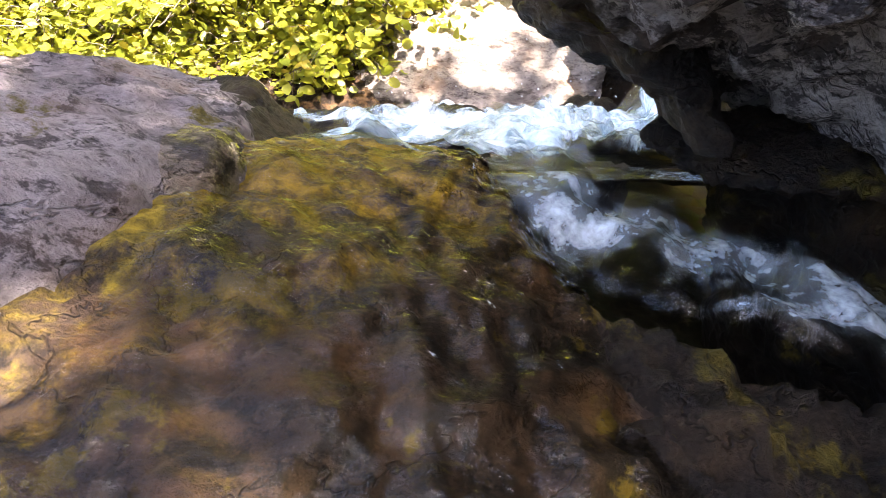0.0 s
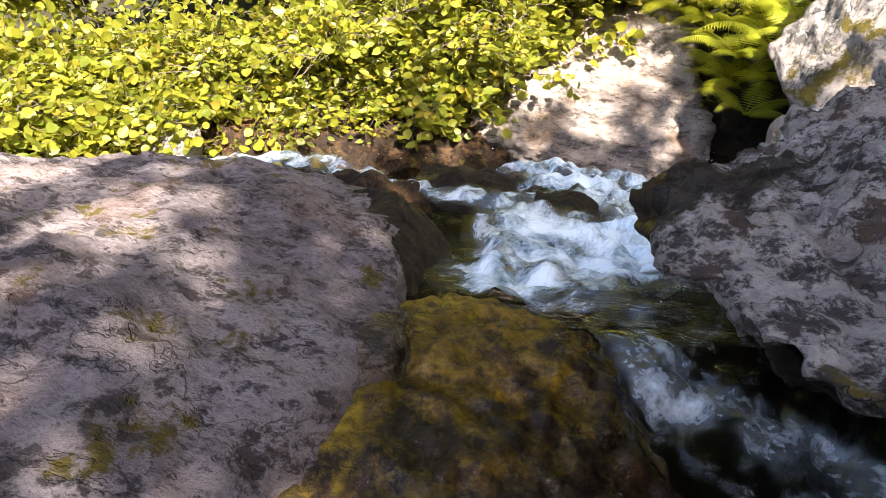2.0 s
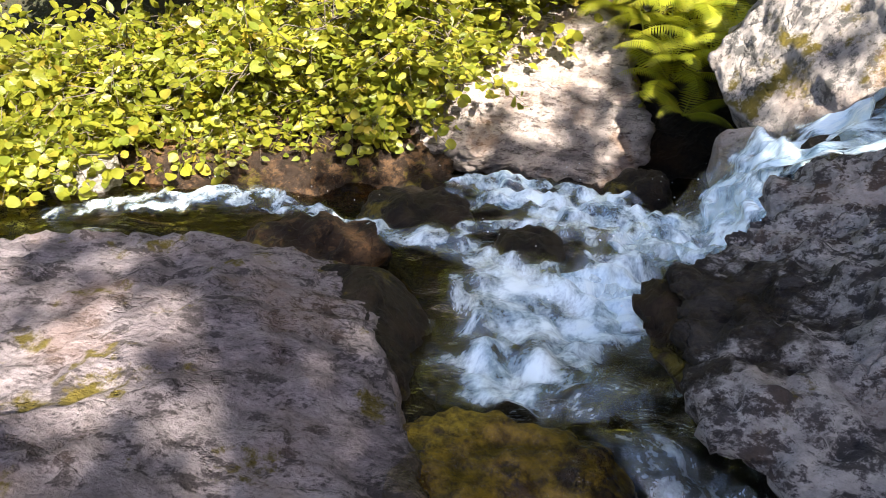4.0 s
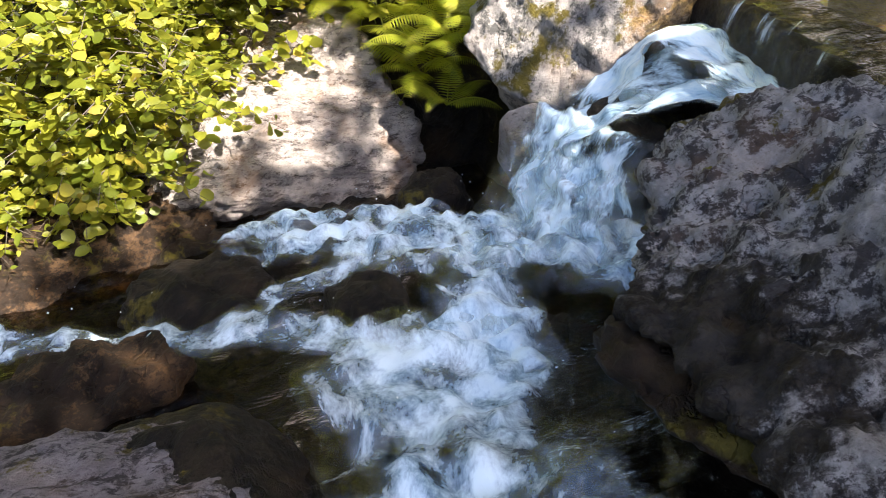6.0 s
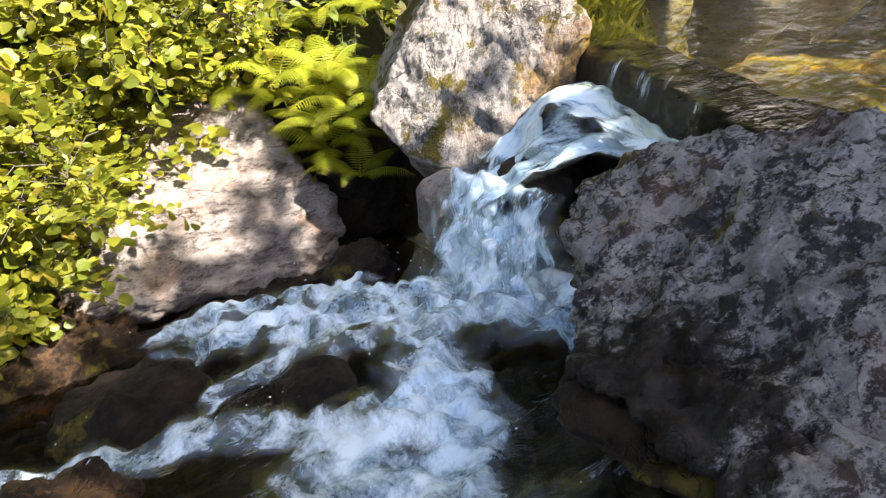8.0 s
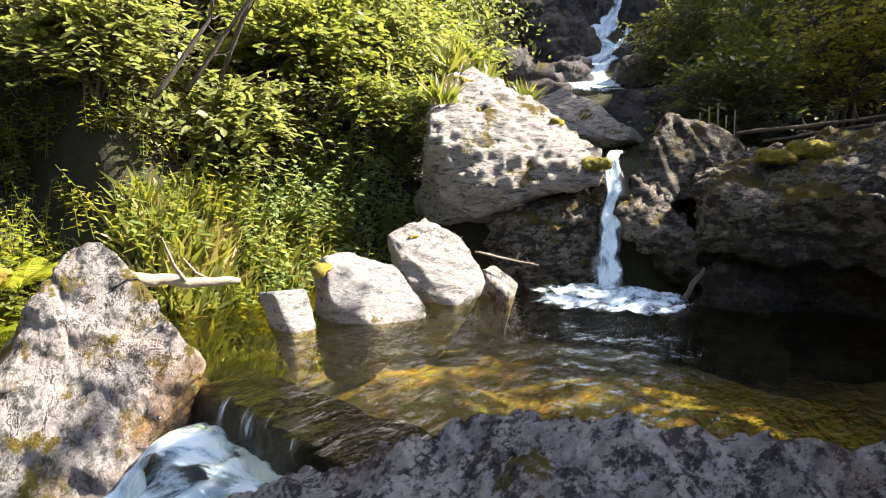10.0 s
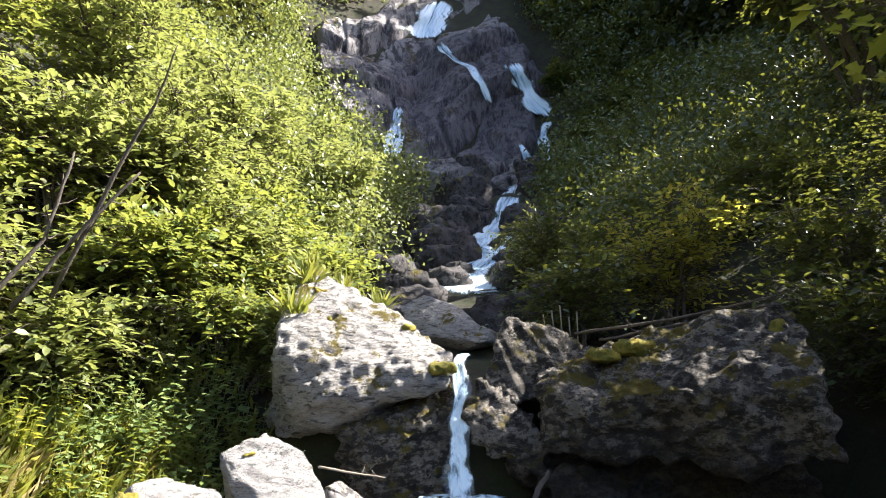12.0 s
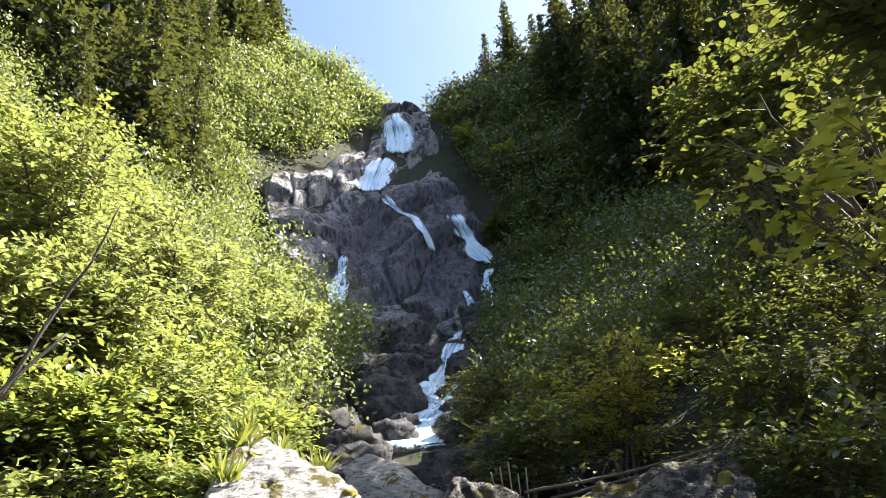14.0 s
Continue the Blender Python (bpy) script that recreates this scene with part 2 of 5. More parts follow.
M_NEEDLE = leaf_material("spruce_needle", (0.022, 0.036, 0.017), (0.05, 0.07, 0.032), (0.085, 0.095, 0.045), 0.12, clump=0.5)


def bark_material():
    n = Nodes("dark_bark", 0.9)
    a = n.noise(25, 6, 0.7, n.scaled(3, 3, 0.6))
    return n.done(n.mix(a, (0.05, 0.038, 0.028), (0.17, 0.14, 0.11)), None, n.bump(a, 0.8, 0.02))


def dry_material():
    n = Nodes("bleached_dry_wood", 0.85)
    a = n.noise(30, 5, 0.7, n.scaled(0.4, 3, 3))
    return n.done(n.mix(a, (0.2, 0.16, 0.11), (0.42, 0.36, 0.28)), None, n.bump(a, 0.6, 0.01))


M_BARK, M_DRY = bark_material(), dry_material()


def foam_material(name, lo, hi, fine=22.0, stretch=0.5, gloss_share=0.1, relief=0.018):
    """Aerated water: white froth drawn out along the flow, with gaps of clear water between its strands."""
    n = Nodes(name, 0.4)
    flow = n.node("ShaderNodeAttribute")
    flow.attribute_name = "flow"
    m = n.node("ShaderNodeMapping", Vector=flow.outputs["Vector"])
    m.inputs["Scale"].default_value = (stretch, 1.0, 1.0)
    co = m.outputs[0]
    a = n.noise(fine * 0.3, 5, 0.6, co, 0.7)
    b = n.noise(fine, 6, 0.62, co, 0.5)
    c = n.noise(fine * 4.0, 4, 0.6, co, 0.3)
    h = n.math("ADD", n.math("ADD", n.math("MULTIPLY", a, 0.6), n.math("MULTIPLY", b, 0.25)), n.math("MULTIPLY", c, 0.15))
    # froth hollows get a painted blue shade, crests stay near white
    n.done(n.mix(n.ramp(h, 0.36, 0.58), (0.38, 0.6, 0.78), (0.8, 0.92, 0.98)), 0.5, n.bump(h, 0.3, relief))
    clear = n.node("ShaderNodeBsdfTransparent", Color=(0.9, 0.9, 0.86))
    gloss = n.node("ShaderNodeBsdfGlossy", Roughness=0.12, Normal=n.bump(b, 0.6, relief))
    gloss.inputs["Color"].default_value = (0.8, 0.85, 0.9, 1)
    film = n.node("ShaderNodeMixShader", Fac=gloss_share)
    n.t.links.new(clear.outputs[0], film.inputs[1])
    n.t.links.new(gloss.outputs[0], film.inputs[2])
    at = n.node("ShaderNodeAttribute")
    at.attribute_name = "froth"
    thick = n.math("ADD", h, at.outputs["Fac"])
    gone = n.node("ShaderNodeBsdfTransparent")
    rim = n.node("ShaderNodeMixShader", Fac=n.ramp(thick, lo - 0.22, lo - 0.04))
    n.t.links.new(gone.outputs[0], rim.inputs[1])
    n.t.links.new(film.outputs[0], rim.inputs[2])
    mx = n.node("ShaderNodeMixShader", Fac=n.ramp(thick, lo, hi))
    n.t.links.new(rim.outputs[0], mx.inputs[1])
    n.t.links.new(n.bsdf.outputs[0], mx.inputs[2])
    n.t.links.new(mx.outputs[0], n.t.nodes["Material Output"].inputs["Surface"])
    return n.mat


def water_material(name, tint, ripple, dist):
    """Clear water as one surface: see-through with a tint and a rippled gloss."""
    n = Nodes(name)
    a = n.noise(ripple, 4, 0.55, n.scaled(1.0, 2.6, 1.0, 0.5), 0.8)
    b = n.noise(ripple * 3.7, 3, 0.5, n.scaled(1.0, 2.0, 1.0, -0.3), 0.4)
    nor = n.bump(n.math("ADD", a, n.math("MULTIPLY", b, 0.35)), 1.0, dist)
    clear = n.node("ShaderNodeBsdfTransparent", Color=tint)
    gloss = n.node("ShaderNodeBsdfGlossy", Roughness=0.03, Normal=nor)
    fres = n.node("ShaderNodeFresnel", IOR=1.33, Normal=nor)
    mx = n.node("ShaderNodeMixShader", Fac=fres.outputs[0])
    n.t.links.new(clear.outputs[0], mx.inputs[1])
    n.t.links.new(gloss.outputs[0], mx.inputs[2])
    n.t.links.new(mx.outputs[0], n.t.nodes["Material Output"].inputs["Surface"])
    return n.mat


M_POOL = water_material("pool_water", (0.92, 0.86, 0.42), 5.0, 0.06)
M_STREAM = water_material("stream_water", (0.4, 0.33, 0.2), 9.0, 0.03)
M_FOAM = foam_material("white_water_foam", 0.40, 0.68, 22.0, 0.95)
M_FALL = foam_material("falling_water", 0.40, 0.60, 36.0, 0.4, relief=0.024)
M_FILM = water_material("clear_water_film", (0.9, 0.85, 0.72), 9.0, 0.016)
M_CURTAIN = foam_material("threaded_water_curtain", 0.52, 0.66, 55.0, 0.07, 0.05)
M_FAR_FALL = foam_material("far_falling_water", 0.40, 0.58, 7.0, 0.22, 0.02, 0.1)


# ---- geometry helpers ----
def mesh_of(name, verts, faces, mat, smooth=True):
    me = bpy.data.meshes.new(name)
    me.from_pydata([tuple(v) for v in verts] if not isinstance(verts, np.ndarray) else verts.tolist(), [], faces if not isinstance(faces, np.ndarray) else faces.tolist())
    me.materials.append(mat)
    if smooth:
        me.polygons.foreach_set("use_smooth", [True] * len(me.polygons))
    me.update()
    return me


def part(name, me, parent, label=""):
    """Links a mesh as one part under a thing; its coordinates are the parent's."""
    ob = new(name, me)
    ob.parent = parent
    return tagged(ob, label)


def thing(name, at, label, category, group="", kind=""):
    ob = new(name)
    ob.location = at
    ob.empty_display_size = 0.1
    return tagged(ob, label, category, group, kind)


def fbm(p, octaves=4, gain=0.5):
    return noise.fractal(p, 1.0, 2.0, octaves) if gain == 0.5 else noise.fractal(p, 0.7, 2.0, octaves)


def rock_mesh(name, hulls, mat, voxel, rough=0.05, freq=2.0, layers=0.0, axis=(0.3, 0.2, 1.0), soften=3, seed=0, fine=0.25):
    """A boulder: convex lumps fused on a voxel grid, edges worn round, then weathered with noise and bedding ledges."""
    bm = bmesh.new()
    for pts in hulls:
        vs = [bm.verts.new(p) for p in pts]
        got = bmesh.ops.convex_hull(bm, input=vs)
        bmesh.ops.delete(bm, geom=[g for g in got["geom_interior"] if isinstance(g, bmesh.types.BMVert)], context="VERTS")
    bmesh.ops.recalc_face_normals(bm, faces=bm.faces)
    raw = bpy.data.meshes.new("raw")
    bm.to_mesh(raw)
    bm.free()
    tmp = new("raw", raw)
    mod = tmp.modifiers.new("fuse", "REMESH")
    mod.mode, mod.voxel_size = "VOXEL", voxel
    me = bpy.data.meshes.new_from_object(tmp.evaluated_get(bpy.context.evaluated_depsgraph_get()))
    bpy.data.objects.remove(tmp)
    bpy.data.meshes.remove(raw)
    bm = bmesh.new()
    bm.from_mesh(me)
    for _ in range(soften):
        bmesh.ops.smooth_vert(bm, verts=bm.verts, factor=0.5, use_axis_x=True, use_axis_y=True, use_axis_z=True)
    bm.normal_update()
    ax = Vector(axis).normalized()
    off = Vector((seed * 3.7, seed * 1.9, seed * 5.3))
    for v in bm.verts:
        p = v.co + off
        d = rough * (fbm(p * freq, 3) + fine * fbm(p * freq * 5.0, 4, 0.4))
        d -= rough * 0.9 * max(0.0, 0.05 - abs(noise.noise(p * freq * 0.7))) * 14.0 * max(0.0, noise.noise(p * freq * 0.5 + Vector((5, 1, 2))))
        if layers:
            s = v.co.dot(ax) * 9.0 + 1.6 * noise.noise(p * 1.3)
            d += layers * (abs((s % 1.0) - 0.5) - 0.25 + 0.5 * noise.noise(Vector((p.x * 2, p.y * 2, s * 1.2))))
        v.co += v.normal * d
    bm.to_mesh(me)
    bm.free()
    me.name = name
    me.materials.clear()
    me.materials.append(mat)
    me.polygons.foreach_set("use_smooth", [True] * len(me.polygons))
    me.update()
    return me


def boulder(name, label, hulls, mat, voxel=0.02, category="boulder", group="boulders in the stream", **kw):
    """A boulder with its origin at its foot."""
    pts = [p for h in hulls for p in h]
    base = Vector((sum(p[0] for p in pts) / len(pts), sum(p[1] for p in pts) / len(pts), min(p[2] for p in pts)))
    me = rock_mesh(name, hulls, mat, voxel, **kw)
    me.transform(Matrix.Translation(-base))
    ob = new(name, me)
    ob.location = base
    return tagged(ob, label, category, group)


def tube(verts, faces, pts, radii, sides=6):
    """Adds a tapering round stem along pts to the lists."""
    start = len(verts)
    for i, (p, r) in enumerate(zip(pts, radii)):
        p = Vector(p)
        d = (Vector(pts[min(i + 1, len(pts) - 1)]) - Vector(pts[max(i - 1, 0)])).normalized()
        q = d.to_track_quat("Z", "X")
        for k in range(sides):
            a = 2 * math.pi * k / sides
            verts.append(p + q @ Vector((math.cos(a) * r, math.sin(a) * r, 0)))
    for i in range(len(pts) - 1):
        for k in range(sides):
            a, b = start + i * sides + k, start + i * sides + (k + 1) % sides
            faces.append((a, b, b + sides, a + sides))


def leaf_shape(kind):
    """A leaf one unit long in the xy plane with its stalk at the origin, slightly cupped."""
    if kind == "round":
        out = [(0, 0), (0.16, 0.3), (0.45, 0.43), (0.78, 0.32), (1.0, 0.0), (0.78, -0.32), (0.45, -0.43), (0.16, -0.3)]
    elif kind == "lobed":
        out = [(0, 0), (0.05, 0.3), (0.3, 0.24), (0.42, 0.48), (0.6, 0.22), (1.0, 0.0), (0.6, -0.22), (0.42, -0.48), (0.3, -0.24), (0.05, -0.3)]
    elif kind == "oval":
        out = [(0, 0), (0.3, 0.26), (0.68, 0.22), (1.0, 0.0), (0.68, -0.22), (0.3, -0.26)]
    elif kind == "pinna":
        out = [(0, 0.05), (0.45, 0.062), (1.0, 0.0), (0.45, -0.062), (0, -0.05)]
    elif kind == "blade":
        out = [(0, 0.05), (0.5, 0.06), (1.0, 0.0), (0.5, -0.06), (0, -0.05)]
    else:
        out = [(0, 0), (0.5, 0.3), (1.0, 0.0), (0.5, -0.3)]
    v = np.array([(x, y, 0.22 * abs(y) - 0.16 * x * x) for x, y in out])
    n = len(out)
    if kind in ("round", "oval", "lobed"):
        half = n // 2
        return v, [tuple(range(0, half + 1)), (0, *range(half, n))]
    if kind in ("blade", "pinna"):
        v[:, 2] = -0.25 * v[:, 0] ** 2
        return v, [(0, 1, 3, 4), (1, 2, 3)]
    return v, [(0, 1, 2), (0, 2, 3)]


def leaves(name, places, dirs, ups, sizes, mat, kind="round", rng=None):
    """One mesh of many leaves: each has a foot, the way its tip points, the way its face looks and a length."""
    tv, tf = leaf_shape(kind)
    places, dirs, ups, sizes = (np.asarray(a, float) for a in (places, dirs, ups, sizes))
    x = dirs / (np.linalg.norm(dirs, axis=1, keepdims=True) + 1e-9)
    y = np.cross(ups, x)
    y /= np.linalg.norm(y, axis=1, keepdims=True) + 1e-9
    z = np.cross(x, y)
    basis = np.stack([x, y, z], 1) * sizes[:, None, None]
    v = np.einsum("kj,njc->nkc", tv, basis) + places[:, None]
    n, k = len(places), len(tv)
    me = bpy.data.meshes.new(name)
    loops = np.concatenate([np.array(f) for f in tf])
    per = len(loops)
    tot = np.array([len(f) for f in tf])
    me.vertices.add(n * k)
    me.vertices.foreach_set("co", v.ravel())
    me.loops.add(n * per)
    me.loops.foreach_set("vertex_index", (loops[None] + (np.arange(n) * k)[:, None]).ravel())
    me.polygons.add(n * len(tf))
    counts = np.tile(tot, n)
    me.polygons.foreach_set("loop_start", np.r_[0, np.cumsum(counts)[:-1]])
    me.materials.append(mat)
    me.update(calc_edges=True)
    me.validate()
    return me


def random_unit(rng, n):
    d = rng.normal(size=(n, 3))
    return d / np.linalg.norm(d, axis=1, keepdims=True)


# ---- ground ----
def smooth01(x):
    x = np.clip(x, 0, 1)
    return x * x * (3 - 2 * x)


LEFT_U, LEFT_V = [-60, -10, -0.6, 1.2, 1.8, 2.2, 3.0, 3.8, 4.7, 7, 12, 45, 160], [12, 7, 4.65, 3.75, 3.3, 2.95, 2.6, 2.3, 2.1, 2.0, 3.0, 5.0, 9]
RIGHT_U, RIGHT_V = [-60, -10, 0, 1.5, 3, 4.2, 7, 12, 45, 160], [-8, -3.5, -1.9, -1.6, -1.8, -2.0, -1.6, -2.6, -4, -8]


def ground_height(x, y):
    """The valley: stream bed with pool and steps, two banks, the slopes above and the brow of the waterfall."""
    u, v = uv(x, y)
    low = -1.45 + 0.12 * np.minimum(u - 1.5, 0)
    pool = -0.45 + 0.1 * np.sin(x * 3.0) * np.cos(y * 2.4)
    bed = low + (pool - low) * smooth01((x - 1.45 + 0.25 * (2.6 - y)) / 0.35)
    bed = bed + (0.55 - bed) * smooth01((u - 4.75) / 0.6)
    up = np.interp(u, [4, 5.3, 7, 12, 20, 30, 36, 54, 70, 160], [0.55, 0.75, 1.3, 2.7, 5.7, 10.3, 13.8, 43, 47, 74])
    bed = np.where(u > 5.3, up, bed)
    dl, dr = v - np.interp(u, LEFT_U, LEFT_V), np.interp(u, RIGHT_U, RIGHT_V) - v
    rim = np.where(u < 2.4, np.where(u < 1.5, 0.75, 0.95), 0.4)
    left = rim * smooth01(dl / 0.5) + 0.85 * np.maximum(dl - 0.1, 0)
    left = left + 0.25 * np.maximum(dl - 8, 0)
    right = 1.2 * smooth01(dr / 0.8) * np.interp(u, [4, 5.5], [1.0, 0.2]) + np.interp(u, [6, 20], [0.42, 0.64]) * np.maximum(dr - 0.3, 0)
    lump = 0.06 * (np.sin(x * 5.1 + 1.3 * y) * np.cos(y * 4.3 - 0.7 * x)) + 0.012 * np.abs(u) * np.sin(u * 0.55 + v * 0.4) * np.cos(v * 0.6 - u * 0.21)
    return bed + np.maximum(left, 0) + np.maximum(right, 0) + lump


def ground_sheet():
    t = np.linspace(-1, 1, 340)
    c = np.sinh(t * 6.2) / np.sinh(6.2)
    us, vs = 1.8 + c * 190, 1.2 + c * 150
    gu, gv = np.meshgrid(us, vs, indexing="ij")
    gx, gy = xy(gu, gv)
    gz = ground_height(gx, gy)
    n = len(t)
    idx = np.arange(n * n).reshape(n, n)
    faces = np.stack([idx[:-1, :-1], idx[1:, :-1], idx[1:, 1:], idx[:-1, 1:]], -1).reshape(-1, 4)
    ob = new("ground", mesh_of("ground", np.stack([gx, gy, gz], -1).reshape(-1, 3), faces, M_GROUND))
    return tagged(ob, "brown stream bed and grassy soil banks rising to steep valley slopes", "ground", kind="structure")


ground_sheet()


# ---- the boulders of the stream ----
boulder("boulder", "broad sloping grey boulder, cracked and damp at its foot",
        [[(-0.74, 1.02, -0.13), (-0.4, 1.04, -0.2), (-0.36, 1.37, -0.35), (-0.44, 1.62, -0.43), (-0.56, 1.95, -0.44), (-0.95, 2.01, -0.41), (-1.7, 1.98, -0.44), (-2.6, 1.75, -0.42),
          (-2.4, 0.2, -0.1), (-0.85, 0.3, -0.12), (-0.5, 0.62, -0.17), (-2.5, 2.2, -1.6), (-0.6, 2.1, -1.6), (-0.1, 1.2, -1.5), (-0.1, 0.1, -1.5), (-2.5, 0.0, -1.5),
          (-0.29, 1.14, -0.27), (-0.33, 0.95, -0.25), (-0.4, 0.65, -0.23), (-0.45, 0.3, -0.25)]],
        M_L, 0.015, rough=0.034, freq=3.0, fine=0.45, layers=0.022, axis=(0.5, -0.6, 0.7), seed=1)
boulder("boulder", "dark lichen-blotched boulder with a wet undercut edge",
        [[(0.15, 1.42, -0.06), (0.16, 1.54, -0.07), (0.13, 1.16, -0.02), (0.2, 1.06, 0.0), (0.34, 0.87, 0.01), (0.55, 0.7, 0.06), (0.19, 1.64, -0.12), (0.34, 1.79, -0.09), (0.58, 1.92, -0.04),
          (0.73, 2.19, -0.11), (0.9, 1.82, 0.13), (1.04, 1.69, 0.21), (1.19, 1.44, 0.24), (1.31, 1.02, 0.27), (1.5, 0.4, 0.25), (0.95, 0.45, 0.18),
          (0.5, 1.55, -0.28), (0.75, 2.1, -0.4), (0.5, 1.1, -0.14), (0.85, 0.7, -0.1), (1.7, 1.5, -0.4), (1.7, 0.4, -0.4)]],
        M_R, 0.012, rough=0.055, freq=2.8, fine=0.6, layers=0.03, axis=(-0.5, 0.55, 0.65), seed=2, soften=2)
# wet mossy ledge whose near-black stone also paints the undercut face's shade
boulder("boulder", "dark wet mossy ledge with undercut shade in its colour",
        [[(0.085, 1.42, -0.11), (0.1, 1.56, -0.13), (0.24, 1.68, -0.17), (0.17, 1.44, -0.1), (0.2, 1.25, -0.1), (0.14, 1.24, -0.09), (0.33, 1.5, -0.26), (0.4, 1.2, -0.26), (0.42, 1.7, -0.3), (0.29, 1.42, 0.0), (0.3, 1.28, 0.02), (0.19, 1.23, -0.02)],
         [(0.58, 1.82, -0.3), (0.68, 2.0, -0.42), (0.56, 1.68, -0.34), (0.8, 1.7, -0.3), (0.64, 1.85, -0.75), (0.62, 1.65, -0.75), (0.9, 2.0, -0.9), (0.9, 1.5, -0.9)],
         [(0.7, 1.6, -0.25), (0.58, 1.85, -0.2), (0.85, 1.2, -0.12), (0.78, 2.12, -0.4), (1.05, 0.9, -0.1), (0.72, 1.6, -1.4), (0.9, 2.0, -1.4), (1.6, 1.5, -1.4), (0.9, 1.2, -1.4), (1.2, 0.9, -1.3), (1.6, 0.6, -1.2), (1.2, 1.6, -0.1)]],
        M_WET, 0.013, rough=0.04, freq=3.2, fine=0.5, seed=7, soften=2)
boulder("boulder", "sunlit pale pinkish boulder with rusty water stains under overhanging leaves",
        [[(-0.71, 4.07, -0.83), (-0.25, 4.05, -0.72), (0.18, 4.22, -0.47), (0.38, 4.19, -0.46), (0.57, 3.88, -0.86), (0.65, 3.81, -1.03), (0.5, 3.68, -1.18),
          (0.04, 3.68, -1.18), (-0.48, 3.74, -1.06), (-0.6, 3.84, -0.98), (-0.86, 4.0, -1.0), (-0.8, 3.86, -1.12), (-0.9, 4.6, -0.6), (0.45, 4.8, -0.35), (0.6, 4.4, -1.4), (0.3, 3.95, -1.6), (-0.5, 4.1, -1.6)]],
        M_W, 0.012, rough=0.065, freq=2.6, fine=0.45, layers=0.03, axis=(0.2, 0.3, 0.9), seed=3, soften=2)
boulder("boulder", "tall leaning grey boulder with black lichen and a moss cap",
        [[(1.31, 3.6, 0.5), (1.4, 3.49, 0.53), (1.46, 3.3, 0.38), (1.48, 2.94, 0.06), (1.38, 2.89, -0.13), (1.24, 2.99, -0.23), (0.94, 3.06, -0.52), (0.77, 3.27, -0.5),
          (0.7, 3.48, -0.37), (0.81, 3.53, -0.27), (1.07, 3.54, -0.02), (1.5, 3.95, 0.4), (1.0, 3.95, -0.3), (1.8, 3.3, -0.4), (1.2, 3.4, -1.0), (1.5, 3.0, -0.6)]],
        M_S, 0.012, rough=0.04, freq=2.6, fine=0.28, layers=0.016, axis=(0.7, 0.1, 0.4), seed=4, soften=2)
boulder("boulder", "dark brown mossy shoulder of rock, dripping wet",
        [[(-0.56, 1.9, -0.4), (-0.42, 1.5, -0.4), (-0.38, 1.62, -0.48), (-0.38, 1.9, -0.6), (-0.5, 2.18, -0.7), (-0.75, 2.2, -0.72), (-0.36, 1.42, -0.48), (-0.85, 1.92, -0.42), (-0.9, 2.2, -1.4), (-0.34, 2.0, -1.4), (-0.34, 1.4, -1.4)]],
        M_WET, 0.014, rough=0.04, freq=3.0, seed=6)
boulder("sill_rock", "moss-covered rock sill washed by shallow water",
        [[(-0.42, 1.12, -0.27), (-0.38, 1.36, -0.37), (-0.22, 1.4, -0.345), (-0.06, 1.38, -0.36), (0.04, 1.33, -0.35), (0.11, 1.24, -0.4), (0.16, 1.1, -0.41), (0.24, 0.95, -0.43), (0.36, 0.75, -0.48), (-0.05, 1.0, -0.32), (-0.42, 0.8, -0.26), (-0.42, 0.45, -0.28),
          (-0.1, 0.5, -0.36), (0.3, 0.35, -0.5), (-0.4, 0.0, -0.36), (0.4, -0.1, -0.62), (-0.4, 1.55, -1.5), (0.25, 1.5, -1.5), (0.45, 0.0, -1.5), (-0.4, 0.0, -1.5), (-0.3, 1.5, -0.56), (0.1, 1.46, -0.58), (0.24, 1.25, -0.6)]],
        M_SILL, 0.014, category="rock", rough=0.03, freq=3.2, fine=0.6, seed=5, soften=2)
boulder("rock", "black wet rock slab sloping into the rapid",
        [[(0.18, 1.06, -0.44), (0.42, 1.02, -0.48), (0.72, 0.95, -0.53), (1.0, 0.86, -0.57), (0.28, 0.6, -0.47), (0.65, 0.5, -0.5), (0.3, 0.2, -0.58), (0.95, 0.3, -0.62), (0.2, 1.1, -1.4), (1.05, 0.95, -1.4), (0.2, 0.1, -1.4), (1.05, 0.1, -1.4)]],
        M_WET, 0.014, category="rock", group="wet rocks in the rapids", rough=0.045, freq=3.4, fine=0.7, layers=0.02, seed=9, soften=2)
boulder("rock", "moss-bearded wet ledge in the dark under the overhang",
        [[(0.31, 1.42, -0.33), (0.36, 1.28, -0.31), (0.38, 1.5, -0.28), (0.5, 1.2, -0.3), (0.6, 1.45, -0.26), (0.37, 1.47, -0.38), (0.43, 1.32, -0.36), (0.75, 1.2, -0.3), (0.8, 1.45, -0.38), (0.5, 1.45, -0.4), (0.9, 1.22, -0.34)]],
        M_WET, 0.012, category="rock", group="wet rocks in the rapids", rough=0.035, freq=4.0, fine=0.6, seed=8)


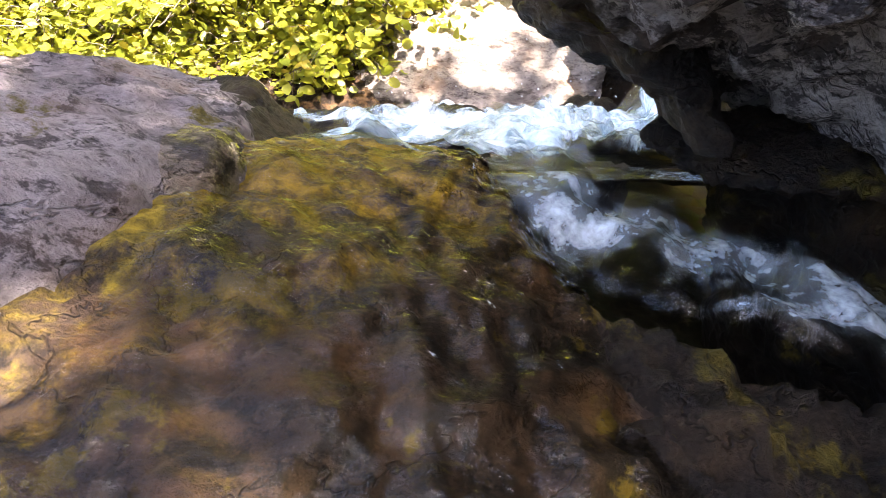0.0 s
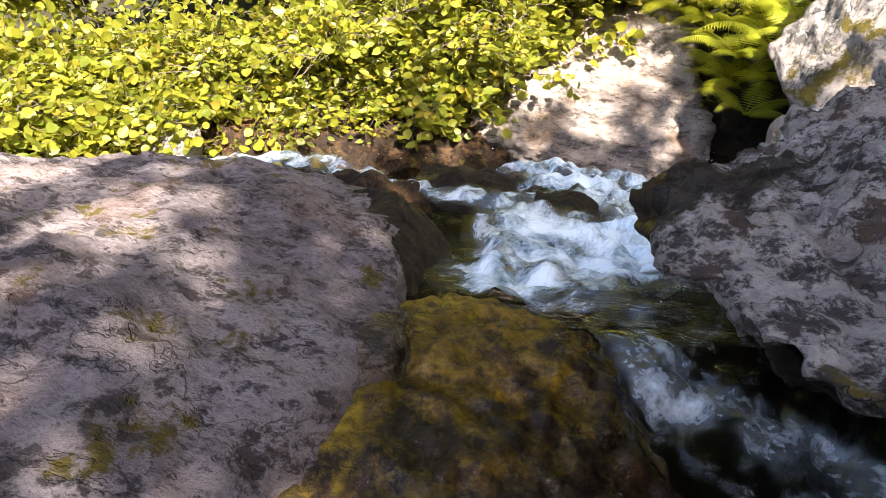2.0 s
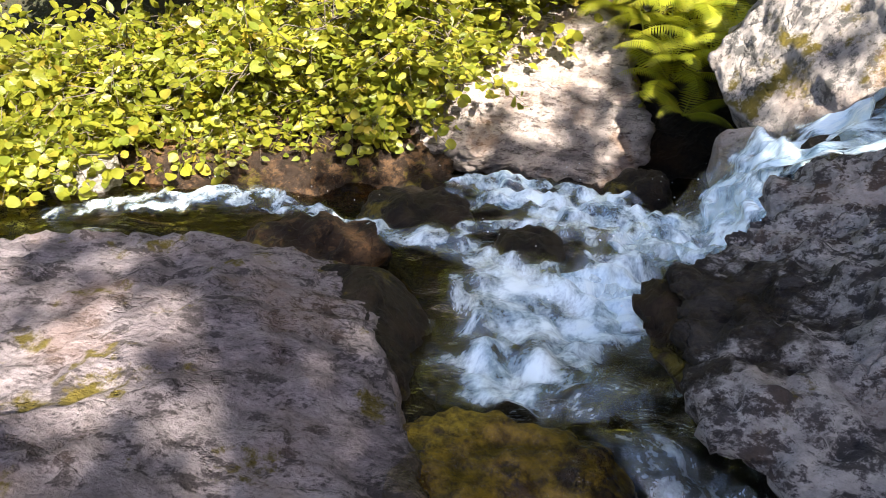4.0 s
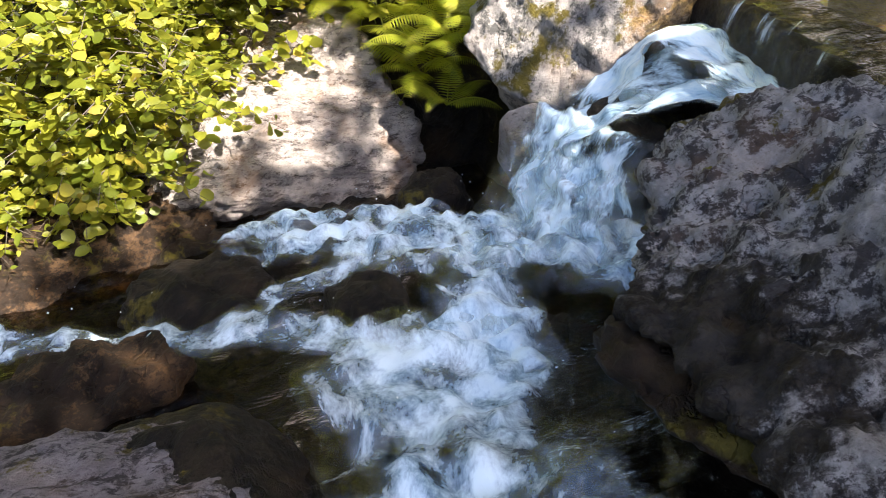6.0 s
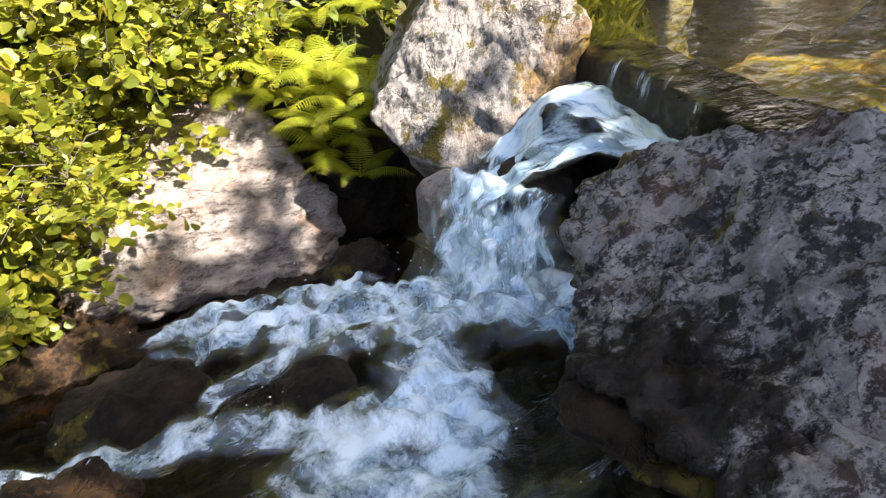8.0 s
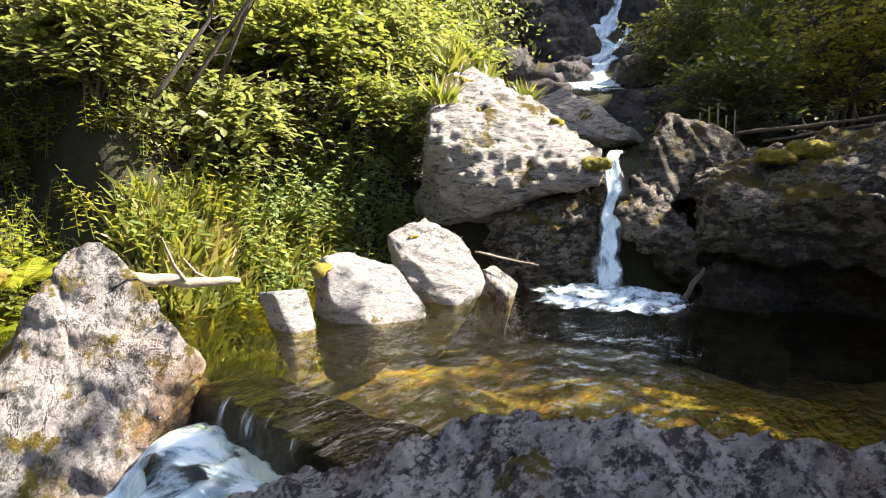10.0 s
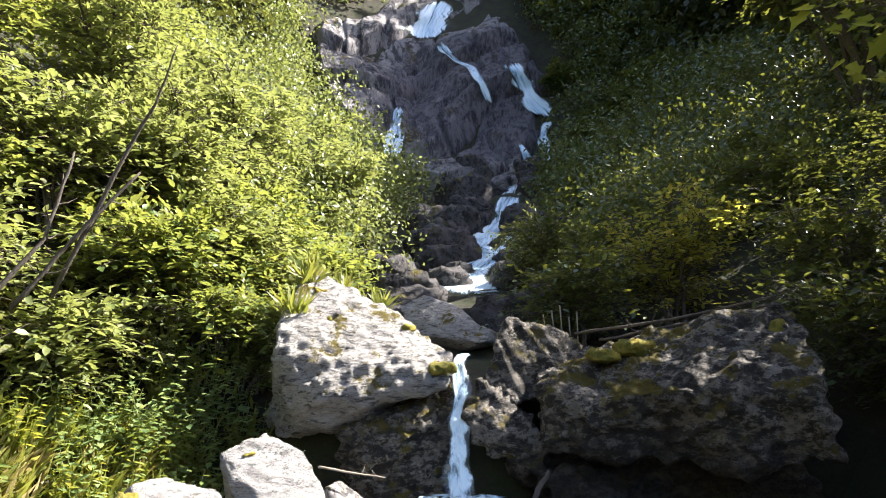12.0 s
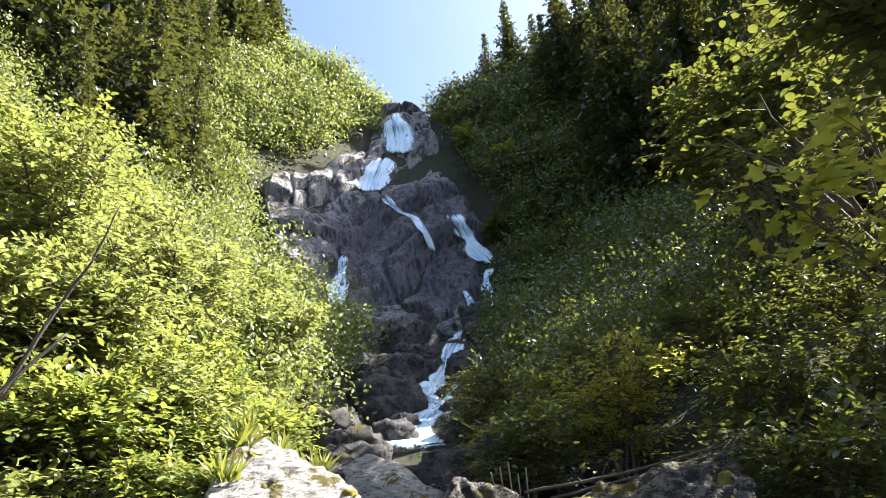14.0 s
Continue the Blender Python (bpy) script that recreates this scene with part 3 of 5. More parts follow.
def lump(name, label, c, size, mat, seed, voxel=0.02, turn=0.0, group="wet rocks in the rapids", category="rock", **kw):
    """An irregular stone: a box with knocked-off corners."""
    r = random.Random(seed)
    pts = []
    for sxn in (-1, 1):
        for syn in (-1, 1):
            for szn in (-1, 1):
                for _ in range(3):
                    k = [r.uniform(0.25, 1.0) for _ in range(3)]
                    q = (k[0] ** 2.6 + k[1] ** 2.6 + k[2] ** 2.6) ** (-1 / 2.6)
                    k = [a * q for a in k]
                    px, py, pz = sxn * size[0] * k[0], syn * size[1] * k[1], szn * size[2] * k[2]
                    pts.append((c[0] + px * math.cos(turn) - py * math.sin(turn), c[1] + px * math.sin(turn) + py * math.cos(turn), c[2] + pz))
    return boulder(name, label, [pts], mat, voxel, category=category, group=group, seed=seed, **kw)


lump("rock", "small wet stone with water sliding over its crown", (0.83, 3.06, -0.68), (0.14, 0.12, 0.2), M_W, 11, 0.014, rough=0.02)
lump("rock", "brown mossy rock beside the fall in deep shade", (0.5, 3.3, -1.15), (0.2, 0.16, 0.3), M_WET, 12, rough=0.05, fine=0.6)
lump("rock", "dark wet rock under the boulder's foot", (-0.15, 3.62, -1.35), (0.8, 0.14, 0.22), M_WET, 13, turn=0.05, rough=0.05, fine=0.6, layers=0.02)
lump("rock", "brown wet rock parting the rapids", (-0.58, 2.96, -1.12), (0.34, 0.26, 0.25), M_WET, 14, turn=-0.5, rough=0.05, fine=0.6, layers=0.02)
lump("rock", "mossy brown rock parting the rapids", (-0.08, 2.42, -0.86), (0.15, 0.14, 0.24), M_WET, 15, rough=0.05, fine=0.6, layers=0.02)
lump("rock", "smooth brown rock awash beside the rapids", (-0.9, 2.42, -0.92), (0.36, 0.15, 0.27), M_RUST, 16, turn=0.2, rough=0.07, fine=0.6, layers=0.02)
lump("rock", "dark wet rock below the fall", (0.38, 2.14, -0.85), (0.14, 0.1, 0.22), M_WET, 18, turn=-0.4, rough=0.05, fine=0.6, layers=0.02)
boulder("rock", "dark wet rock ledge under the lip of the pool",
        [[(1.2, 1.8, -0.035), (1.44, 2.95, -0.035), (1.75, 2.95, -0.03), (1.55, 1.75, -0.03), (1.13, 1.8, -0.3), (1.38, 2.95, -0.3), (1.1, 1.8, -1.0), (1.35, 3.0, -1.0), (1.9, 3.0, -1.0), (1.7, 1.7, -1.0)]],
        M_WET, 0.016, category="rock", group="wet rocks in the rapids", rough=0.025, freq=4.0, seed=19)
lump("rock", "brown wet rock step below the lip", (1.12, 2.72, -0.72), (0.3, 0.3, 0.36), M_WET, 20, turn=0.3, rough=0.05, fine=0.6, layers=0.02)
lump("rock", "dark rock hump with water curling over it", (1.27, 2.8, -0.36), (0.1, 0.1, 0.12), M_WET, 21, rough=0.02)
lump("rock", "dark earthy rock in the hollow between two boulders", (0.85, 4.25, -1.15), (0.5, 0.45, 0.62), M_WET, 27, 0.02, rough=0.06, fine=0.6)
lump("rock", "pale stone at the water's edge below the bushes", (-2.42, 3.2, -1.12), (0.2, 0.17, 0.24), M_B, 22, rough=0.03)
lump("rock", "brown stained stone below the bushes", (-1.3, 4.25, -1.25), (0.6, 0.3, 0.35), M_W, 23, rough=0.03)
boulder("rock", "rust-brown wet rock ledge below the overhanging bushes",
        [[(-0.5, 3.72, -1.1), (-0.95, 3.66, -1.06), (-1.35, 3.6, -1.08), (-0.5, 3.6, -1.25), (-1.0, 3.44, -1.28), (-1.5, 3.4, -1.22), (-1.4, 4.1, -0.95), (-0.6, 4.1, -0.95), (-0.5, 3.9, -1.6), (-1.5, 3.9, -1.6)],
         [(-1.3, 3.62, -1.0), (-1.8, 3.5, -1.02), (-2.3, 3.4, -1.08), (-1.4, 3.4, -1.25), (-1.9, 3.26, -1.26), (-2.5, 3.2, -1.25), (-2.3, 3.9, -0.95), (-1.4, 4.0, -0.9), (-1.4, 3.8, -1.6), (-2.5, 3.7, -1.6)]],
        M_RUST, 0.014, category="rock", group="wet rocks in the rapids", rough=0.06, freq=3.6, fine=0.7, layers=0.03, seed=24, soften=1)
lump("puddle_stone", "small brown stain in a hollow of the grey boulder", (-0.92, 1.62, -0.4), (0.06, 0.04, 0.025), M_RUST, 25, 0.008, category="stain", rough=0.005)

# boulders round the pool
boulder("boulder", "rounded bleached boulder at the pool's edge", [[(2.58, 3.25, 0.39), (2.83, 3.27, 0.4), (2.97, 3.0, 0.3), (2.93, 2.76, 0.04), (2.6, 2.86, 0.0), (2.46, 3.1, 0.15),
        (2.6, 3.4, 0.3), (2.95, 3.3, -0.3), (2.65, 3.1, -0.4), (2.85, 3.05, -0.4), (2.65, 3.3, -0.4)]], M_B, 0.018, rough=0.03, group="boulders round the pool", seed=31)
boulder("boulder", "split bleached boulder with a yellow moss tuft", [[(3.36, 3.35, 0.46), (3.69, 3.26, 0.56), (3.8, 2.98, 0.45), (3.7, 2.74, 0.15), (3.36, 2.79, 0.02), (3.3, 3.15, 0.1),
        (3.7, 3.5, 0.4), (3.5, 3.05, -0.4), (3.7, 3.05, -0.4), (3.6, 3.4, -0.4)]], M_B, 0.018, rough=0.04, layers=0.03, axis=(0.8, 0.5, 0.1), group="boulders round the pool", seed=32)
boulder("boulder", "small brownish stone at the pool's edge", [[(3.82, 2.85, 0.2), (3.96, 2.82, 0.24), (4.05, 2.66, 0.1), (3.85, 2.64, 0.02), (4.1, 2.9, 0.1), (3.85, 2.65, -0.3), (4.1, 2.8, -0.3), (3.9, 3.0, -0.3)]],
        M_S, 0.018, rough=0.03, group="boulders round the pool", seed=33)
boulder("boulder", "small white stone half under the bank's grass", [[(2.17, 3.24, 0.22), (2.38, 3.2, 0.22), (2.33, 3.08, 0.02), (2.18, 3.12, 0.02), (2.2, 3.4, 0.2), (2.4, 3.4, 0.1), (2.2, 3.1, -0.3), (2.4, 3.2, -0.3)]],
        M_B, 0.016, rough=0.02, group="boulders round the pool", seed=34)
boulder("boulder", "large bleached boulder streaked with moss above the pool",
        [[(3.93, 3.42, 1.2), (4.82, 3.73, 1.98), (5.2, 3.2, 1.62), (4.95, 2.32, 1.1), (4.5, 2.22, 0.9), (3.98, 3.05, 0.75), (5.0, 3.85, 1.85), (5.6, 3.3, 0.5), (4.6, 3.9, 0.5), (4.1, 3.3, 0.5)]],
        M_G, 0.024, rough=0.07, freq=1.5, layers=0.045, fine=0.45, axis=(0.2, 0.5, 0.85), group="boulders round the pool", seed=35, soften=1)
boulder("boulder", "dark wet undercut rock below the bleached boulder, its shade painted in",
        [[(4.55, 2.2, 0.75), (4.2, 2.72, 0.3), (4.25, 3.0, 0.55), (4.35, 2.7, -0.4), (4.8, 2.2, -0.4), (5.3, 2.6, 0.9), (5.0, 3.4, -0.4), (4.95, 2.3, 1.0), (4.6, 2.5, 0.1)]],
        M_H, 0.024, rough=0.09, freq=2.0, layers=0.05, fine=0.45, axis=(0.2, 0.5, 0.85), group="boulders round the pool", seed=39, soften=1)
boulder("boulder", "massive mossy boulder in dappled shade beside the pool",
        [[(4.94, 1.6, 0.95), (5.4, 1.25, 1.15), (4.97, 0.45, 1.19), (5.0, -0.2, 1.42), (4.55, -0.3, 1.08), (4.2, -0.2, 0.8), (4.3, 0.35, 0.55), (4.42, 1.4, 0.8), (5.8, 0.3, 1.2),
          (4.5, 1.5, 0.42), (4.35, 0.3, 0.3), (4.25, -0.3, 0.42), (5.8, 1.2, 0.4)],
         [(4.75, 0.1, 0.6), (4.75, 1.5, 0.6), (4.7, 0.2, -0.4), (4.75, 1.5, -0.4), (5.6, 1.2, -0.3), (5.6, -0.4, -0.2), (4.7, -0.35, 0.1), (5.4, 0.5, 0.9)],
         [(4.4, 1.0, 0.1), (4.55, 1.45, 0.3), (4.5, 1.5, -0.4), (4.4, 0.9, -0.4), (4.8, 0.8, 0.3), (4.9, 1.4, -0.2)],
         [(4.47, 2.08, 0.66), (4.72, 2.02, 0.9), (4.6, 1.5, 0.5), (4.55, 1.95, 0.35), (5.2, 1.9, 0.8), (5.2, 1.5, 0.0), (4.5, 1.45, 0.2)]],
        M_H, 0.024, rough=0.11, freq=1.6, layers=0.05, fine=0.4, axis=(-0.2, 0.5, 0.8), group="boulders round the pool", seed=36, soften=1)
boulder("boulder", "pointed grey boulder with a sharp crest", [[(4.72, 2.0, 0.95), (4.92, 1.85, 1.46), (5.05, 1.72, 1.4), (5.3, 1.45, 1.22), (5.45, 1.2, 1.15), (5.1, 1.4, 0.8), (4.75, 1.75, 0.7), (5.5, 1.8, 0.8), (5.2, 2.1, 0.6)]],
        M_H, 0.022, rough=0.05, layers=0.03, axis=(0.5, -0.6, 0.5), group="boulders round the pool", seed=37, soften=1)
boulder("boulder", "flat pale boulder wedged across the stream", [[(6.6, 3.7, 1.82), (6.75, 3.4, 1.94), (6.5, 2.45, 1.5), (6.2, 2.45, 1.3), (6.3, 3.4, 1.45), (7.3, 3.5, 1.7), (7.1, 2.4, 1.3), (6.6, 3.0, 1.2)]],
        M_G, 0.03, rough=0.05, group="boulders round the pool", seed=38)
rb = random.Random(77)
for i in range(64):
    u = 7.4 + 26 * (i / 63) ** 1.2
    off = rb.uniform(0.65, 2.2)
    v = float(np.interp(u, [8, 14, 20, 30], [0.5, 0.1, 0.0, -1.3])) + (off if i % 2 else -off)
    s = min(rb.uniform(0.4, 1.0) * (0.8 + 0.045 * u), (off - 0.15) / 0.7)
    bx, by = xy(u, v)
    lump("boulder", "weathered upper-stream boulder with its shade in the dark colour", (bx, by, float(ground_height(np.float64(bx), np.float64(by))) - 0.02 * s), (0.7 * s, 0.7 * s * rb.uniform(0.7, 1.1), s * rb.uniform(0.4, 0.75)), M_DARK, 900 + i, 0.1 * s,
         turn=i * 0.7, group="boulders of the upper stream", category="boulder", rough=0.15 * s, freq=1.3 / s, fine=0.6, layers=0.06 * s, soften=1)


# ---- the pool ----
def water_sheet(name, label, inside, box, z, mat, step, wave):
    """A level sheet of water cut to a region of the plan, with small waves."""
    x0, x1, y0, y1 = box
    nx, ny = int((x1 - x0) / step), int((y1 - y0) / step)
    verts, index, faces = [], {}, []

    def at(i, j):
        if (i, j) not in index:
            px, py = x0 + i * step, y0 + j * step
            index[i, j] = len(verts)
            verts.append((px, py, (z(px, py) if callable(z) else z) + wave * fbm(Vector((px * 4, py * 7, 0.3)), 3)))
        return index[i, j]

    for i in range(nx):
        for j in range(ny):
            if inside(x0 + (i + 0.5) * step, y0 + (j + 0.5) * step):
                faces.append((at(i, j), at(i + 1, j), at(i + 1, j + 1), at(i, j + 1)))
    ob = new(name, mesh_of(name, verts, faces, mat))
    return tagged(ob, label, "water", kind="structure")


def in_pool(x, y):
    u, v = uv(x, y)
    lip = 1.02 + 0.31 * (y - 1.6)
    return x > lip and u < 5.0 and -2.6 < v < 2.8


water_sheet("water", "clear amber pool water with wind ripples", in_pool, (0.9, 6.2, -1.6, 4.6), 0.02, M_POOL, 0.04, 0.004)


# ---- running water ----
def ribbon(name, label, rails, mat, along, across, puff, freq, froth, category="white water", group="", edge=0.5, seed=0):
    """A sheet of moving water between a left and a right rail (both lists of points), with froth that thins out towards its edges."""
    def sample(pts, t):
        x = t * (len(pts) - 1)
        i = min(int(x), len(pts) - 2)
        p0, p1, p2, p3 = (Vector(pts[min(max(i + k, 0), len(pts) - 1)]) for k in (-1, 0, 1, 2))
        f = x - i
        return 0.5 * (2 * p1 + (p2 - p0) * f + (2 * p0 - 5 * p1 + 4 * p2 - p3) * f * f + (3 * p1 - p0 - 3 * p2 + p3) * f ** 3)

    left, right = rails
    rows = [[sample(left, a / along).lerp(sample(right, a / along), b / across) for b in range(across + 1)] for a in range(along + 1)]
    verts, froths, flows, lengths = [], [], [], [0.0]
    for a in range(along):
        lengths.append(lengths[-1] + (rows[a + 1][across // 2] - rows[a][across // 2]).length)
    off = Vector((seed * 2.3, seed, -seed * 1.7))
    for a in range(along + 1):
        for b in range(across + 1):
            p = rows[a][b]
            d1 = rows[min(a + 1, along)][b] - rows[max(a - 1, 0)][b]
            d2 = rows[a][min(b + 1, across)] - rows[a][max(b - 1, 0)]
            nrm = d2.cross(d1)
            nrm = (nrm if nrm.z >= 0 else -nrm).normalized()
            s = 2 * b / across - 1
            side = min(1.0, (1 - abs(s)) / edge)
            ragged = max(0.0, min(1.0, side + 0.45 * noise.noise((p + off) * freq * 1.2)))
            end = min(1.0, a / along / 0.12, (1 - a / along) / 0.15 + 0.15)
            q = (p + off) * freq
            h = 0.75 * fbm(q, 2) + 0.2 * abs(noise.noise(q * 2.3)) + 0.05 * noise.noise(q * 5.0)
            flows.append((lengths[a], b / across * (rows[a][-1] - rows[a][0]).length, seed * 1.7))
            sway = d2.normalized() * (noise.noise(q * 0.7 + Vector((7, 3, 1))) * abs(s) * min(0.09, 4 * puff * abs(s)))
            verts.append(p + sway + nrm * (puff * (h + 0.25) * (0.35 + 0.65 * side)))
            froths.append(froth * (0.6 + 0.4 * fbm(q * 0.6, 2)) - (1 - ragged) * 0.36 - (1 - end) * 0.22)
    w = across + 1
    faces = [(a * w + b, a * w + b + 1, (a + 1) * w + b + 1, (a + 1) * w + b) for a in range(along) for b in range(across)]
    me = mesh_of(name, verts, faces, mat)
    me.attributes.new("froth", "FLOAT", "POINT").data.foreach_set("value", froths)
    me.attributes.new("flow", "FLOAT_VECTOR", "POINT").data.foreach_set("vector", [c for w3 in flows for c in w3])
    base = sum((Vector(v) for v in verts), Vector()) / len(verts)
    me.transform(Matrix.Translation(-base))
    ob = new(name, me)
    ob.location = base
    return tagged(ob, label, category, group, "structure")


def stream(name, label, path, widths, mat, along, across, puff, freq, froth, **kw):
    """A ribbon along a middle line with a width at each of its points."""
    left, right = [], []
    for i, p in enumerate(path):
        d = Vector(path[min(i + 1, len(path) - 1)]) - Vector(path[max(i - 1, 0)])
        side = Vector((-d.y, d.x, 0)).normalized() * widths[i] / 2
        left.append(Vector(p) + side)
        right.append(Vector(p) - side)
    return ribbon(name, label, (left, right), mat, along, across, puff, freq, froth, **kw)


def rapids_level(x, y):
    return float(np.interp(y, [1.3, 1.5, 1.9, 2.3, 3.4, 4.0], [-0.4, -0.43, -0.62, -0.8, -1.2, -1.27]))


water_sheet("water", "dark clear water of the rapids between the rocks", lambda x, y: x < 1.0 and y > 1.38 + 0.25 * max(x, 0.0) and uv(x, y)[1] < 4.7, (-3.4, 1.0, 1.36, 4.6), rapids_level, M_STREAM, 0.04, 0.03)
WW = dict(group="white water of the near cascade")
ribbon("lip_curtain", "thin streaked curtain of water over the pool's lip",
       ([(1.5, 2.93, 0.03), (1.4, 2.9, -0.02), (1.36, 2.87, -0.14), (1.35, 2.85, -0.24)], [(1.2, 1.9, 0.03), (1.12, 1.93, -0.02), (1.1, 1.96, -0.12), (1.1, 1.98, -0.2)]), M_CURTAIN, 18, 110, 0.012, 9, -0.02, **WW)
stream("chute", "white chute curling round a rock below the lip", [(1.12, 2.02, -0.16), (1.18, 2.26, -0.17), (1.23, 2.5, -0.17), (1.24, 2.7, -0.14), (1.19, 2.82, -0.17), (1.12, 2.88, -0.33), (1.0, 2.87, -0.47), (0.92, 2.82, -0.62)],
       [0.12, 0.26, 0.36, 0.4, 0.38, 0.36, 0.36, 0.38], M_FALL, 90, 30, 0.035, 8, 0.18, **WW)
stream("chute", "white band of water sliding past the rock hump", [(1.27, 2.28, -0.2), (1.16, 2.53, -0.25), (1.01, 2.67, -0.34), (0.87, 2.77, -0.46), (0.8, 2.8, -0.52)], [0.2, 0.3, 0.32, 0.32, 0.34], M_FALL, 70, 24, 0.04, 8, 0.18, seed=11, **WW)
ribbon("chute", "thin veil of water over the rock hump",
       ([(1.24, 2.7, -0.17), (1.18, 2.82, -0.2), (1.11, 2.88, -0.35), (1.0, 2.87, -0.49)], [(1.16, 2.53, -0.26), (1.05, 2.64, -0.33), (0.92, 2.74, -0.44), (0.83, 2.79, -0.52)]), M_FALL, 40, 20, 0.03, 9, 0.0, seed=13, **WW)
ribbon("waterfall", "white waterfall breaking over the rock step into the basin",
       ([(0.84, 3.1, -0.47), (0.76, 3.06, -0.52), (0.64, 2.98, -0.7), (0.52, 2.88, -0.92)], [(1.0, 2.45, -0.38), (0.94, 2.4, -0.43), (0.9, 2.3, -0.54), (0.88, 2.18, -0.68)]), M_FALL, 60, 80, 0.06, 9, 0.13, **WW)
ribbon("waterfall", "white spray in front of the waterfall",
       ([(0.78, 3.0, -0.58), (0.64, 2.92, -0.7), (0.52, 2.82, -0.82), (0.42, 2.74, -0.9)], [(0.92, 2.4, -0.47), (0.86, 2.28, -0.54), (0.82, 2.2, -0.62), (0.78, 2.1, -0.68)]), M_FALL, 50, 70, 0.08, 11, 0.01, seed=3, **WW)
stream("rapids", "foaming terrace of white water at the fall's foot", [(0.82, 2.0, -0.62), (0.74, 2.3, -0.67), (0.52, 2.62, -0.78), (0.28, 2.88, -0.88), (-0.02, 3.1, -0.98), (-0.45, 3.3, -1.08)], [0.44, 0.54, 0.5, 0.42, 0.34, 0.24], M_FOAM, 120, 50, 0.085, 9, 0.14, **WW)
stream("rapids", "curling foam crest below the pale boulder", [(0.46, 2.96, -0.86), (0.25, 3.12, -0.93), (0.0, 3.28, -1.0), (-0.25, 3.36, -1.04), (-0.52, 3.43, -1.1)], [0.14, 0.2, 0.18, 0.18, 0.12], M_FOAM, 90, 22, 0.08, 10, 0.14, seed=5, **WW)
stream("rapids", "white tongue of water dropping from the terrace", [(0.46, 2.56, -0.74), (0.33, 2.4, -0.67), (0.24, 2.24, -0.62), (0.16, 2.08, -0.6), (0.08, 1.94, -0.6)], [0.26, 0.3, 0.36, 0.44, 0.5], M_FOAM, 80, 46, 0.1, 9, 0.19, seed=2, **WW)
stream("foam_pool", "billowing foam in the lower basin", [(0.2, 2.14, -0.62), (0.04, 1.97, -0.57), (-0.07, 1.82, -0.53), (-0.09, 1.66, -0.46), (-0.07, 1.5, -0.39), (-0.06, 1.39, -0.35)], [0.5, 0.66, 0.68, 0.6, 0.5, 0.36], M_FOAM, 80, 60, 0.07, 7.5, 0.17, seed=7, **WW)
stream("rapids", "thin foam sliding between two brown rocks", [(0.28, 2.58, -0.76), (0.0, 2.68, -0.81), (-0.22, 2.72, -0.85), (-0.4, 2.72, -0.88)], [0.14, 0.2, 0.2, 0.12], M_FOAM, 50, 20, 0.04, 10, 0.0, seed=6, **WW)
stream("rapids", "side branch of white water running round the boulder", [(0.06, 2.16, -0.64), (-0.16, 2.22, -0.65), (-0.36, 2.38, -0.69), (-0.6, 2.47, -0.73), (-0.86, 2.6, -0.78), (-1.12, 2.74, -0.83), (-1.4, 2.82, -0.86), (-1.9, 2.8, -0.92), (-2.4, 2.7, -0.98)],
       [0.16, 0.16, 0.2, 0.18, 0.16, 0.24, 0.28, 0.2, 0.2], M_FOAM, 150, 20, 0.045, 10, 0.07, seed=4, **WW)
stream("rapids", "dark rapid with scattered foam beside the undercut boulder", [(0.12, 1.66, -0.5), (0.18, 1.46, -0.42), (0.3, 1.3, -0.44), (0.45, 1.23, -0.465)], [0.3, 0.36, 0.42, 0.4], M_FOAM, 70, 56, 0.05, 9, -0.1, seed=8, **WW)
stream("rapids", "foam-flecked dark water under the overhanging boulder", [(0.33, 1.29, -0.435), (0.5, 1.21, -0.462), (0.75, 1.12, -0.49), (1.05, 1.02, -0.54)], [0.4, 0.44, 0.46, 0.5], M_FOAM, 80, 56, 0.05, 9, -0.04, seed=8, **WW)

def drape(ob, lift):
    """Lays a sheet of water on the rocks beneath it."""
    bpy.context.view_layer.update()
    rocks = [o for o in scene.objects if o.type == "MESH" and (o.name.startswith("sill_rock") or o.name == "boulder")]
    for v in ob.data.vertices:
        p = v.co + ob.location
        hits = [h[1].z + o.location.z for o, h in ((o, o.ray_cast(Vector((p.x, p.y, 0.3)) - o.location, Vector((0, 0, -1)))) for o in rocks) if h[0]]
        if hits:
            v.co.z += max(hits) + lift - p.z
    ob.data.update()


film = stream("water_film", "thin sheet of clear water sliding over the mossy sill", [(-0.05, 1.38, -0.45), (-0.05, 1.2, -0.4), (-0.03, 0.9, -0.36), (-0.01, 0.55, -0.33), (-0.01, 0.1, -0.33)], [0.36, 0.5, 0.6, 0.66, 0.66], M_FILM, 120, 90, 0.03, 6, -0.13, category="water", seed=12)
drape(film, 0.012)

# fall into the pool
stream("waterfall", "narrow white fall dropping into the pool", [(4.95, 2.24, 1.12), (4.72, 2.18, 1.08), (4.56, 2.14, 0.86), (4.48, 2.12, 0.6), (4.42, 2.1, 0.3), (4.36, 2.08, 0.0)], [0.14, 0.16, 0.16, 0.12, 0.17, 0.26], M_FALL, 60, 16, 0.02, 8, 0.16)
stream("foam_pool", "spreading foam where the fall meets the pool", [(4.5, 2.1, 0.06), (4.3, 2.05, 0.08), (4.05, 1.95, 0.06), (3.75, 1.85, 0.03)], [0.7, 1.25, 1.4, 1.0], M_FOAM, 50, 64, 0.045, 11, 0.15, seed=9)


